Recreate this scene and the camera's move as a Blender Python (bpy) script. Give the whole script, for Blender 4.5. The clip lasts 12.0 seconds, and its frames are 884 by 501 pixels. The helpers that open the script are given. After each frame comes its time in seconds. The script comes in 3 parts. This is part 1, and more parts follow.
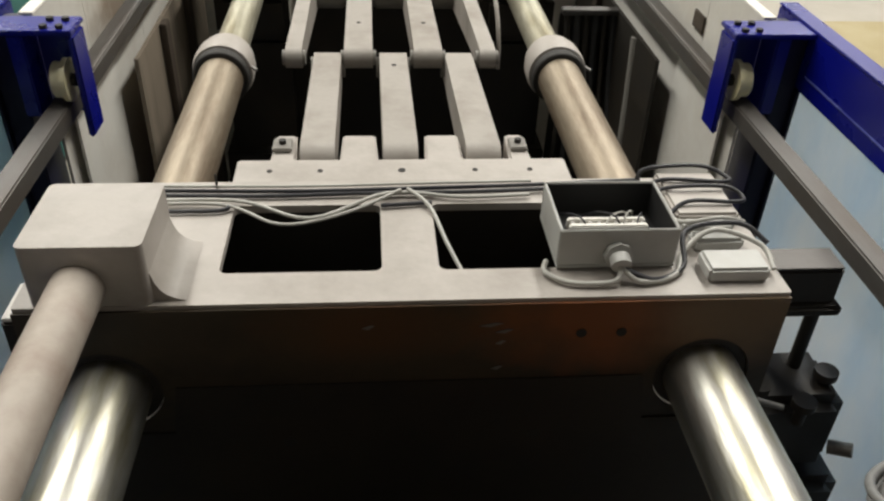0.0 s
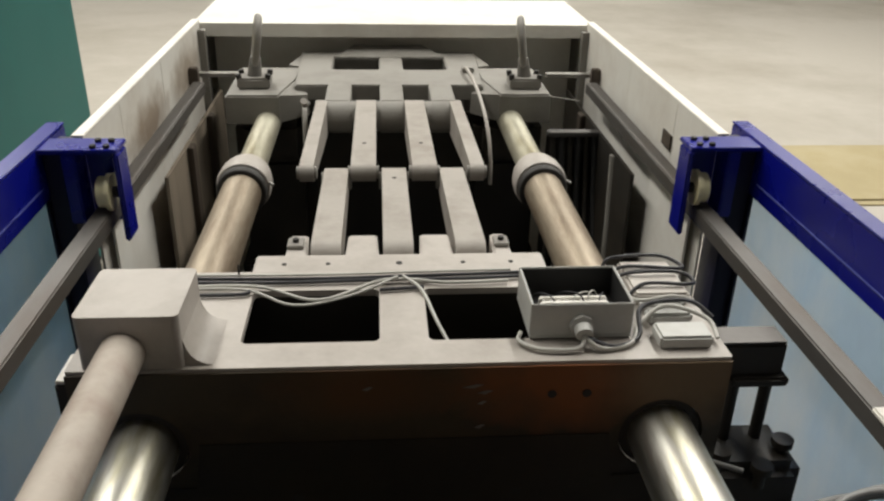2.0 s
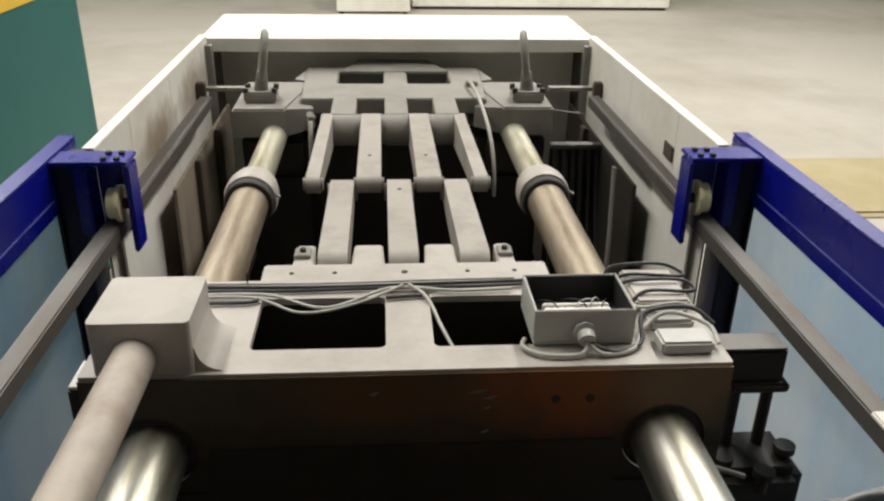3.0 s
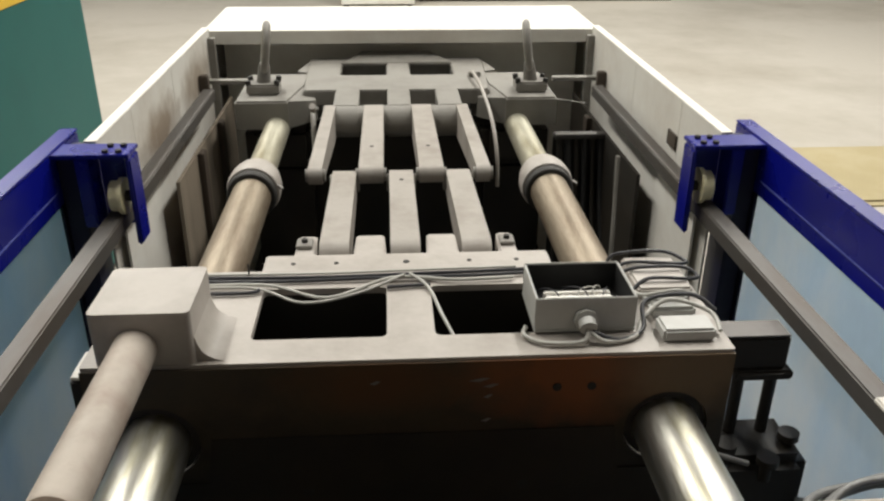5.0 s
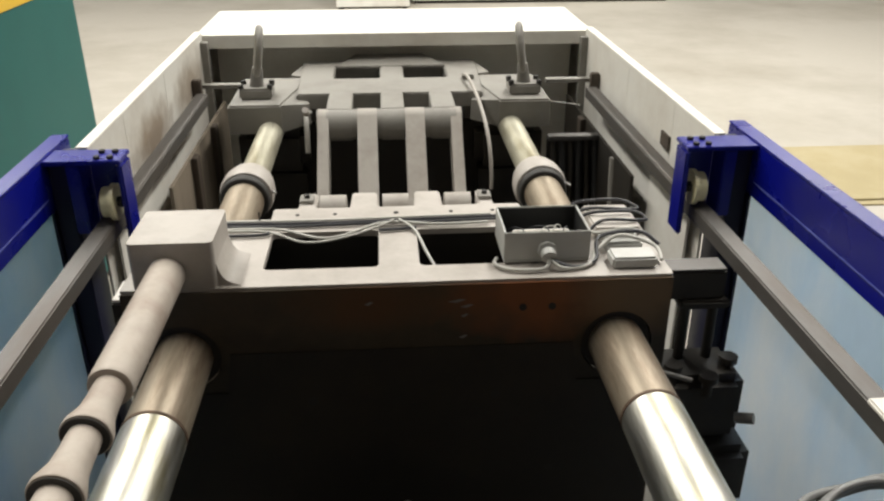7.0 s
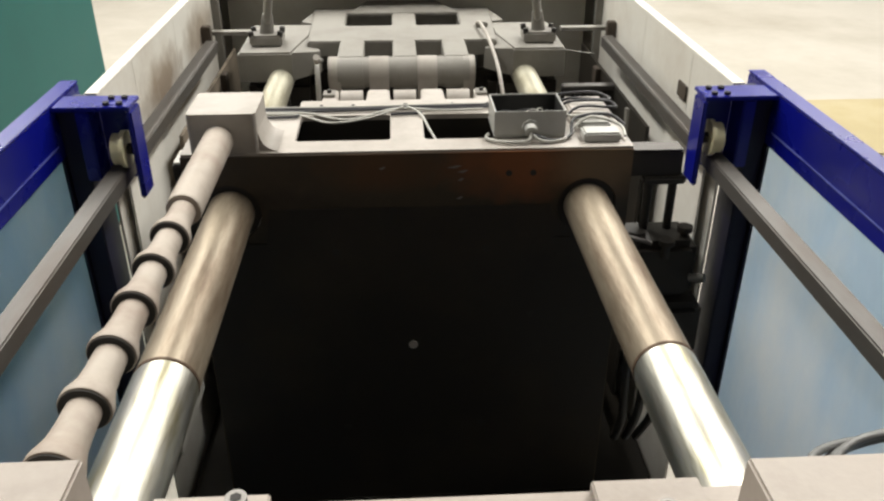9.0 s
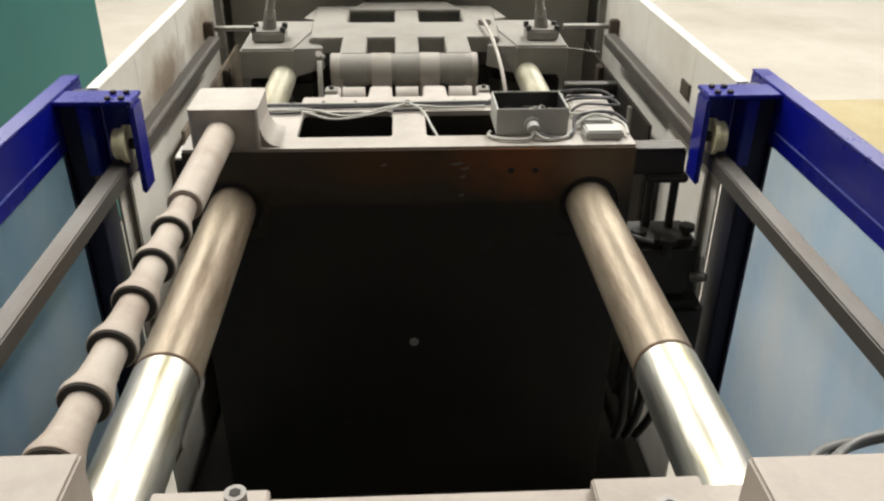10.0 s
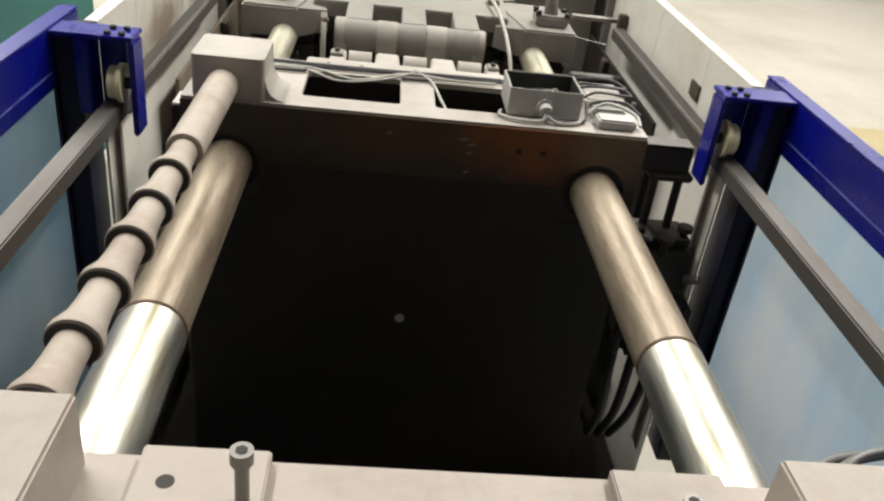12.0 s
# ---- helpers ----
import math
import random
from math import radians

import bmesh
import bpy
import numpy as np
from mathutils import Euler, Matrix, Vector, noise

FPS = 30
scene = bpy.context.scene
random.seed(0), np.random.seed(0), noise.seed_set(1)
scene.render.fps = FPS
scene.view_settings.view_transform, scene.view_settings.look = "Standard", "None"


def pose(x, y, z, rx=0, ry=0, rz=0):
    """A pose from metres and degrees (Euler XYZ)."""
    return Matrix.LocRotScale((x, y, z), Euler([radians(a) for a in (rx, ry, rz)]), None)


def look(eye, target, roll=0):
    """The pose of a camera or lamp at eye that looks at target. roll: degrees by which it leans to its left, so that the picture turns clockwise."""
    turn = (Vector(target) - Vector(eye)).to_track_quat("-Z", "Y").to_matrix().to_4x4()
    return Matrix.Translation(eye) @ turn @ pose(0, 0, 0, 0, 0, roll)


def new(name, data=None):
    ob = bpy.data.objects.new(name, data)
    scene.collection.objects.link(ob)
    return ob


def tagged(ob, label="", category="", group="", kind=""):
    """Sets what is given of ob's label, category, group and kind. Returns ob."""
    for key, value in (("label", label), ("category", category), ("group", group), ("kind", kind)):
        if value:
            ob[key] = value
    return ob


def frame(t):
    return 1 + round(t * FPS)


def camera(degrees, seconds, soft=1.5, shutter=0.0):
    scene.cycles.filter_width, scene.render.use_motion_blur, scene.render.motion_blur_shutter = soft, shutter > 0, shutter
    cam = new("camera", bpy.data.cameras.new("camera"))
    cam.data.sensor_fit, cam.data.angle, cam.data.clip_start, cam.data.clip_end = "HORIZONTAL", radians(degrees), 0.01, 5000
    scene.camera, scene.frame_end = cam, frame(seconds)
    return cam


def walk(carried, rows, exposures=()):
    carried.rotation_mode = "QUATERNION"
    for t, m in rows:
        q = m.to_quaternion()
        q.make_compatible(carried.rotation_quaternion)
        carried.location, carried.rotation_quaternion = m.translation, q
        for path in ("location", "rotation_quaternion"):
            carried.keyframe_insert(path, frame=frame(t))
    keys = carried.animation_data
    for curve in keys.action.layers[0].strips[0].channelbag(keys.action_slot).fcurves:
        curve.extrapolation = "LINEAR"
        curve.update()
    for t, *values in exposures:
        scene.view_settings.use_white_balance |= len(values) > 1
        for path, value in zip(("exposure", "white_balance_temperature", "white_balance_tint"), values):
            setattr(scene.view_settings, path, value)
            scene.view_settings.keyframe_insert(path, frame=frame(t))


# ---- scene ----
import collections

cam = camera(56.42, 12.0, soft=2.3)


def view(x, y, z, yaw, pitch, roll):
    """A camera pose by its place, heading, tilt and roll in degrees."""
    a, p = radians(yaw), radians(pitch)
    return look((x, y, z), (x - math.sin(a) * math.cos(p), y + math.cos(a) * math.cos(p), z + math.sin(p)), roll)


walk(cam, [
    (0.0, view(-0.081, -0.879, 2.238, -5.76, -35.02, 2.36)),
    (0.2, view(-0.077, -0.889, 2.237, -5.53, -33.00, 2.97)),
    (0.5, view(-0.089, -0.906, 2.248, -5.29, -29.56, 4.24)),
    (1.0, view(-0.082, -0.958, 2.255, -4.03, -28.42, 3.02)),
    (1.5, view(-0.064, -1.034, 2.276, -4.30, -27.44, 1.56)),
    (2.0, view(-0.067, -1.078, 2.278, -4.71, -26.28, 1.34)),
    (2.5, view(-0.073, -1.098, 2.279, -4.62, -25.40, 1.28)),
    (4.5, view(-0.059, -1.109, 2.276, -3.63, -25.18, 0.31)),
    (5.0, view(-0.060, -1.106, 2.272, -3.84, -25.75, 0.38)),
    (5.5, view(-0.059, -1.106, 2.271, -3.66, -25.90, 0.31)),
    (6.0, view(-0.054, -1.108, 2.271, -3.76, -25.84, 0.19)),
    (6.5, view(-0.049, -1.101, 2.271, -3.95, -25.76, -0.00)),
    (7.0, view(-0.050, -1.102, 2.274, -4.02, -25.63, -0.02)),
    (7.5, view(-0.051, -1.102, 2.268, -4.01, -25.95, 0.10)),
    (9.5, view(-0.053, -1.091, 2.261, -3.01, -29.30, 0.08)),
    (10.0, view(-0.053, -1.091, 2.259, -3.11, -29.02, 0.40)),
    (10.5, view(-0.056, -1.092, 2.259, -3.04, -28.83, 0.92)),
    (11.0, view(-0.063, -1.098, 2.260, -2.19, -29.15, 1.23)),
    (11.5, view(-0.080, -1.079, 2.245, -3.48, -29.42, 3.60)),
    (12.0, view(-0.120, -1.056, 2.209, -6.05, -29.69, 7.42)),
], exposures=[(0.0, -0.2), (0.5, -0.22), (1.0, -0.29), (1.5, -0.37), (2.5, -0.15), (4.5, -0.13), (6.5, -0.16), (7.0, 0.05), (7.5, 0.47), (9.5, 0.18), (10.5, 0.2), (11.0, 0.1), (11.5, -0.2), (12.0, 0.16)])

# ---------------------------------------------------------------- light
world = bpy.data.worlds.new("hall_ambient")
world.use_nodes = True
world.node_tree.nodes["Background"].inputs[0].default_value = (0.9, 0.95, 1.0, 1)
world.node_tree.nodes["Background"].inputs[1].default_value = 0.003
scene.world = world

# ceiling lights: x, y, length along y, width, watts
CEILING_Z = 7.5
# last two rows have no known source, added to brighten the far floor
LIGHTS = [(-3.1, 5.5, 10.6, 0.7, 760), (3.1, 5.5, 10.6, 0.7, 810), (7.2, 10.0, 8.0, 0.7, 300), (-6.8, 11.0, 6.0, 0.7, 200)]


def lamp(x, y, length, width, watts):
    data = bpy.data.lights.new("ceiling_lamp", "AREA")
    data.shape, data.size, data.size_y, data.energy, data.color = "RECTANGLE", width, length, watts, (1.0, 0.97, 0.90)
    ob = new("ceiling_lamp", data)
    ob.matrix_world = pose(x, y, CEILING_Z - 0.14)
    return ob


for row in LIGHTS:
    lamp(*row)


# ---------------------------------------------------------------- materials
def material(name, base, rough=0.5, metal=0.0, var=0.15, scale=8.0, fine=90.0, bump=0.15, dirt=None, dirt_amount=0.4, dirt_scale=3.0,
             streak=(1, 1, 1), rough_var=0.12, spec=0.5, coat=0.0):
    """A painted, metal or mineral surface: colour that drifts at two scales, blotches of dirt, fine relief."""
    m = bpy.data.materials.new(name)
    m.use_nodes = True
    n, l = m.node_tree.nodes, m.node_tree.links
    b = n["Principled BSDF"]
    tc = n.new("ShaderNodeTexCoord")
    mp = n.new("ShaderNodeMapping")
    mp.inputs["Scale"].default_value = streak
    l.new(tc.outputs["Object"], mp.inputs[0])
    big, small = n.new("ShaderNodeTexNoise"), n.new("ShaderNodeTexNoise")
    for node, s, d in ((big, scale, 4), (small, fine, 3)):
        node.inputs["Scale"].default_value, node.inputs["Detail"].default_value = s, d
        l.new(mp.outputs[0], node.inputs["Vector"])
    mix = n.new("ShaderNodeMix")
    mix.data_type = "RGBA"
    mix.inputs["A"].default_value = (*[c * (1 - var) for c in base], 1)
    mix.inputs["B"].default_value = (*[min(1, c * (1 + var)) for c in base], 1)
    add = n.new("ShaderNodeMath")
    add.operation = "MULTIPLY_ADD"
    add.inputs[1].default_value, add.inputs[2].default_value = 0.35, 0.0
    l.new(small.outputs["Fac"], add.inputs[0])
    add2 = n.new("ShaderNodeMath")
    add2.operation = "MULTIPLY_ADD"
    add2.inputs[1].default_value = 0.65
    l.new(big.outputs["Fac"], add2.inputs[0])
    l.new(add.outputs[0], add2.inputs[2])
    l.new(add2.outputs[0], mix.inputs["Factor"])
    colour = mix.outputs["Result"]
    if dirt:
        blot = n.new("ShaderNodeTexNoise")
        blot.inputs["Scale"].default_value, blot.inputs["Detail"].default_value, blot.inputs["Roughness"].default_value = dirt_scale, 6, 0.65
        l.new(mp.outputs[0], blot.inputs["Vector"])
        ramp = n.new("ShaderNodeValToRGB")
        ramp.color_ramp.elements[0].position, ramp.color_ramp.elements[1].position = 0.45, 0.72
        ramp.color_ramp.elements[1].color = (dirt_amount, dirt_amount, dirt_amount, 1)
        l.new(blot.outputs["Fac"], ramp.inputs[0])
        soil = n.new("ShaderNodeMix")
        soil.data_type = "RGBA"
        soil.inputs["B"].default_value = (*dirt, 1)
        l.new(colour, soil.inputs["A"])
        l.new(ramp.outputs[0], soil.inputs["Factor"])
        colour = soil.outputs["Result"]
    l.new(colour, b.inputs["Base Color"])
    rr = n.new("ShaderNodeMapRange")
    rr.inputs["To Min"].default_value, rr.inputs["To Max"].default_value = max(0.03, rough - rough_var), min(1, rough + rough_var)
    l.new(big.outputs["Fac"], rr.inputs["Value"])
    l.new(rr.outputs[0], b.inputs["Roughness"])
    b.inputs["Metallic"].default_value = metal
    b.inputs["Specular IOR Level"].default_value = spec
    b.inputs["Coat Weight"].default_value = coat
    if bump:
        bp = n.new("ShaderNodeBump")
        bp.inputs["Strength"].default_value, bp.inputs["Distance"].default_value = bump, 0.002
        l.new(small.outputs["Fac"], bp.inputs["Height"])
        l.new(bp.outputs[0], b.inputs["Normal"])
    return m


PAINT = material("putty_grey_paint", (0.455, 0.42, 0.383), 0.5, var=0.12, scale=5, bump=0.2, dirt=(0.16, 0.13, 0.10), dirt_amount=0.4, dirt_scale=6)
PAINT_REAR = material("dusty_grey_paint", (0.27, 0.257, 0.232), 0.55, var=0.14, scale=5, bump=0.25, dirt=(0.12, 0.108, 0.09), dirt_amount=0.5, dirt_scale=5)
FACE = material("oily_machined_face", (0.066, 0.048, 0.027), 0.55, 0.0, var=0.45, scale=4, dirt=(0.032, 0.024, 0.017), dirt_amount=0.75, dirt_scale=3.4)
RUST = material("rust_stain", (0.10, 0.055, 0.03), 0.8, var=0.4, scale=30, dirt=(0.02, 0.015, 0.01), dirt_amount=0.9, dirt_scale=25)
CHROME = material("polished_tie_bar_steel", (0.66, 0.645, 0.58), 0.42, 1.0, var=0.38, scale=40, fine=120, bump=0.3, streak=(1, 0.16, 1), dirt=(0.36, 0.32, 0.13), dirt_amount=0.9, dirt_scale=30)
REAR_STEEL = material("dull_rear_shaft_steel", (0.52, 0.50, 0.40), 0.45, 0.6, var=0.35, scale=36, fine=120, bump=0.2, streak=(1, 0.15, 1), dirt=(0.22, 0.18, 0.09), dirt_amount=0.8, dirt_scale=20)
WORN = material("oil_stained_tie_bar_steel", (0.345, 0.287, 0.213), 0.46, 0.45, var=0.55, scale=42, fine=160, bump=0.2, streak=(1, 0.13, 1), dirt=(0.10, 0.055, 0.028), dirt_amount=0.95, dirt_scale=22)
FIXED_PAINT = material("dusty_pinkish_grey_paint", (0.41, 0.36, 0.318), 0.55, var=0.12, scale=5, bump=0.2, dirt=(0.18, 0.14, 0.11), dirt_amount=0.4, dirt_scale=7)
ROD = material("safety_rod_paint", (0.45, 0.395, 0.34), 0.6, 0.0, var=0.18, scale=12, dirt=(0.22, 0.14, 0.10), dirt_amount=0.6, dirt_scale=8)
GROOVE = material("greasy_black_metal", (0.03, 0.028, 0.025), 0.72, 0.0, var=0.3)
BLUE = material("blue_gloss_paint", (0.003, 0.006, 0.225), 0.28, var=0.18, scale=5, bump=0.05, spec=0.6, dirt=(0.02, 0.025, 0.12), dirt_amount=0.5)
# paler blue: the highlight along the door ridge, put into colour
BEAD_SHINE = material("blue_edge_highlight", (0.10, 0.12, 0.42), 0.35, var=0.5, scale=7, bump=0.1, dirt=(0.01, 0.012, 0.22), dirt_amount=0.9, dirt_scale=9)
# dark navy: the door's blue with the end post's shade mixed in
SHADED_BLUE = material("shaded_blue_paint", (0.006, 0.007, 0.030), 0.5, var=0.2, scale=6, bump=0.08)
RAIL = material("dark_rail_steel", (0.10, 0.095, 0.09), 0.42, 0.6, var=0.25, scale=9, bump=0.15, dirt=(0.05, 0.04, 0.035), dirt_amount=0.5)
RAIL_STEEL = material("rolled_rail_steel", (0.135, 0.128, 0.12), 0.52, 0.5, var=0.28, scale=9, bump=0.12, streak=(1, 0.3, 1), dirt=(0.10, 0.075, 0.055), dirt_amount=0.7, dirt_scale=8)
WHITE = material("white_sheet_paint", (0.82, 0.80, 0.74), 0.45, var=0.05, scale=3, bump=0.05, dirt=(0.46, 0.38, 0.30), dirt_amount=0.4, dirt_scale=3)
# black iron; inside the machine its blackness also stands in for shade
DARK = material("black_oiled_iron_and_shade", (0.0165, 0.014, 0.0105), 0.6, 0.0, var=0.45, scale=5, dirt=(0.05, 0.036, 0.02), dirt_amount=0.5)
RUBBER = material("black_rubber", (0.02, 0.02, 0.02), 0.6, var=0.3, scale=20)
TAN = material("streaked_tan_panel", (0.26, 0.215, 0.165), 0.6, var=0.3, scale=4, streak=(1, 1, 0.15), dirt=(0.05, 0.04, 0.03), dirt_amount=0.85, dirt_scale=7)
BROWN = material("brown_primer_panel", (0.085, 0.066, 0.05), 0.6, var=0.3, scale=3, streak=(1, 1, 0.3), dirt=(0.05, 0.04, 0.03), dirt_amount=0.7, dirt_scale=4)
COIL = material("dusty_coil_sheath", (0.17, 0.17, 0.165), 0.42, var=0.25, scale=20)
LINK = material("link_grey_paint", (0.385, 0.355, 0.32), 0.52, var=0.12, scale=6, bump=0.2, dirt=(0.15, 0.12, 0.09), dirt_amount=0.5, dirt_scale=7)
CABLE = material("grey_cable_sheath", (0.50, 0.49, 0.45), 0.45, var=0.14, scale=20)
CABLE_DARK = material("black_cable_sheath", (0.03, 0.03, 0.035), 0.45, var=0.2, scale=20)
BOXGREY = material("grey_junction_box_plastic", (0.50, 0.50, 0.475), 0.5, var=0.10, scale=10, bump=0.1, dirt=(0.24, 0.21, 0.17), dirt_amount=0.4, dirt_scale=9)
BRASS = material("yellowed_nylon_roller", (0.86, 0.80, 0.52), 0.4, var=0.15, scale=14, dirt=(0.45, 0.38, 0.14), dirt_amount=0.5)
STEEL = material("bare_bolt_steel", (0.24, 0.23, 0.215), 0.5, 0.6, var=0.2, scale=20)
CONCRETE = material("pale_workshop_floor", (0.44, 0.41, 0.36), 0.6, var=0.09, scale=0.35, fine=9, bump=0.05, dirt=(0.29, 0.26, 0.21), dirt_amount=0.8, dirt_scale=0.38)
WALLPAINT = material("grey_wall_paint", (0.24, 0.23, 0.21), 0.7, var=0.05, scale=1.2, fine=30, bump=0.05)
# near-black, for unseen surfaces that should throw little light back
CEILPAINT = material("bounce_cutting_dark_paint", (0.06, 0.058, 0.055), 0.8, var=0.1, scale=1.2, fine=30, bump=0.05)
TEAL = material("teal_cabinet_paint", (0.008, 0.112, 0.104), 0.55, spec=0.3, var=0.16, scale=1.2, bump=0.04, dirt=(0.02, 0.085, 0.08), dirt_amount=0.5, dirt_scale=1.2)
SIGNAL = material("yellow_band_paint", (0.75, 0.47, 0.03), 0.5, var=0.08, scale=3)
YELLOW = material("yellow_board", (0.36, 0.30, 0.165), 0.7, var=0.25, scale=2, dirt=(0.42, 0.37, 0.26), dirt_amount=0.5, dirt_scale=2)
GLOW = bpy.data.materials.new("lamp_diffuser")
GLOW.use_nodes = True
GLOW.node_tree.nodes["Principled BSDF"].inputs["Base Color"].default_value = (0.9, 0.9, 0.88, 1)
GLOW.node_tree.nodes["Principled BSDF"].inputs["Emission Color"].default_value = (1, 0.97, 0.9, 1)
GLOW.node_tree.nodes["Principled BSDF"].inputs["Emission Strength"].default_value = 4.0


def frosted():
    m = material("frosted_polycarbonate", (0.46, 0.63, 0.84), 0.34, var=0.2, scale=1.7, fine=26, bump=0, streak=(1, 1.5, 0.8), dirt=(0.74, 0.80, 0.86), dirt_amount=0.85, dirt_scale=1.7)
    m.node_tree.nodes["Principled BSDF"].inputs["Transmission Weight"].default_value = 0.86
    m.node_tree.nodes["Principled BSDF"].inputs["IOR"].default_value = 1.3
    return m


PANE = frosted()


def stain_or_shade_patch(m, centre, size, tint=(0.20, 0.064, 0.017), across=0):
    """Lays one rust stain or one patch of painted shade, of its own shape, on a material, round a point of the object.
    """
    n, l = m.node_tree.nodes, m.node_tree.links
    b = n["Principled BSDF"]
    old = b.inputs["Base Color"].links[0].from_socket
    tc, sub, mul, ln, noise_tex, add, ramp, mix = [n.new(k) for k in ("ShaderNodeTexCoord", "ShaderNodeVectorMath", "ShaderNodeVectorMath", "ShaderNodeVectorMath", "ShaderNodeTexNoise", "ShaderNodeMath", "ShaderNodeValToRGB", "ShaderNodeMix")]
    sub.operation, mul.operation, ln.operation, add.operation, mix.data_type = "SUBTRACT", "MULTIPLY", "LENGTH", "MULTIPLY_ADD", "RGBA"
    sub.inputs[1].default_value, mul.inputs[1].default_value = centre, ((1 / size[0], 0, 1 / size[1]) if across == 0 else (0, 1 / size[0], 1 / size[1]))
    l.new(tc.outputs["Object"], sub.inputs[0])
    l.new(sub.outputs[0], mul.inputs[0])
    l.new(mul.outputs[0], ln.inputs[0])
    noise_tex.inputs["Scale"].default_value, noise_tex.inputs["Detail"].default_value = 14, 5
    l.new(tc.outputs["Object"], noise_tex.inputs["Vector"])
    add.inputs[1].default_value = 1.4
    l.new(noise_tex.outputs["Fac"], add.inputs[0])
    l.new(ln.outputs["Value"], add.inputs[2])
    ramp.color_ramp.elements[0].position, ramp.color_ramp.elements[1].position = 0.55, 1.0
    ramp.color_ramp.elements[0].color, ramp.color_ramp.elements[1].color = (0.85, 0.85, 0.85, 1), (0, 0, 0, 1)
    half = n.new("ShaderNodeMath")
    half.operation, half.inputs[1].default_value = "MULTIPLY", 0.5
    l.new(add.outputs[0], half.inputs[0])
    l.new(half.outputs[0], ramp.inputs[0])
    mix.inputs["B"].default_value = (*tint, 1)
    l.new(old, mix.inputs["A"])
    l.new(ramp.outputs[0], mix.inputs["Factor"])
    l.new(mix.outputs["Result"], b.inputs["Base Color"])


# wide dark patch: shade on the lower face, put into its colour
stain_or_shade_patch(FACE, (-0.03, 0, 0.655), (1.7, 0.175), (0.016, 0.0135, 0.0095))
stain_or_shade_patch(FACE, (0.235, 0, 0.905), (0.15, 0.075), (0.24, 0.078, 0.021))
stain_or_shade_patch(FACE, (-0.06, 0, 0.90), (0.13, 0.05), (0.11, 0.05, 0.019))
# lighter tan patch above the right bore
stain_or_shade_patch(FACE, (0.42, 0, 0.90), (0.12, 0.07), (0.17, 0.112, 0.058))
GUARD_WHITE = material("stained_guard_paint", (0.80, 0.78, 0.72), 0.45, var=0.06, scale=3, bump=0.05, dirt=(0.44, 0.36, 0.28), dirt_amount=0.45, dirt_scale=3)
stain_or_shade_patch(GUARD_WHITE, (0, -0.08, 1.545), (0.22, 0.075), (0.26, 0.19, 0.13), 1)
stain_or_shade_patch(GUARD_WHITE, (0, 0.45, 1.56), (0.25, 0.08), (0.30, 0.24, 0.18), 1)


# ---------------------------------------------------------------- mesh helpers
def box(bm, x0, x1, y0, y1, z0, z1, bevel=0.0, seg=2):
    made = bmesh.ops.create_cube(bm, size=1.0)["verts"]
    for v in made:
        v.co = Vector(((x0 + x1) / 2 + v.co.x * (x1 - x0), (y0 + y1) / 2 + v.co.y * (y1 - y0), (z0 + z1) / 2 + v.co.z * (z1 - z0)))
    if bevel:
        edges = list({e for v in made for e in v.link_edges})
        bmesh.ops.bevel(bm, geom=edges, offset=bevel, segments=seg, affect="EDGES", clamp_overlap=True)
    return bm


def rod(bm, a, b, r, seg=24, r2=None, caps=True):
    a, b = Vector(a), Vector(b)
    m = Matrix.Translation((a + b) / 2) @ (b - a).to_track_quat("Z", "Y").to_matrix().to_4x4()
    bmesh.ops.create_cone(bm, cap_ends=caps, segments=seg, radius1=r, radius2=r if r2 is None else r2, depth=(b - a).length, matrix=m)
    return bm


def lathe(bm, profile, axis_at, seg=40):
    """A turned solid along y: profile rows of (y, radius), round the axis at (x, z)."""
    x, z = axis_at
    rings = []
    for y, r in profile:
        rings.append([bm.verts.new((x + r * math.cos(2 * math.pi * i / seg), y, z + r * math.sin(2 * math.pi * i / seg))) for i in range(seg)])
    for a, b in zip(rings, rings[1:]):
        for i in range(seg):
            bm.faces.new((a[i], a[(i + 1) % seg], b[(i + 1) % seg], b[i]))
    bm.faces.new(rings[0])
    bm.faces.new(rings[-1])
    bmesh.ops.recalc_face_normals(bm, faces=bm.faces)
    return bm


def rounded(x0, x1, y0, y1, r, seg=5):
    pts = []
    for cx, cy, a0 in ((x1 - r, y0 + r, -90), (x1 - r, y1 - r, 0), (x0 + r, y1 - r, 90), (x0 + r, y0 + r, 180)):
        for i in range(seg + 1):
            a = radians(a0 + 90 * i / seg)
            pts.append((cx + r * math.cos(a), cy + r * math.sin(a)))
    return pts


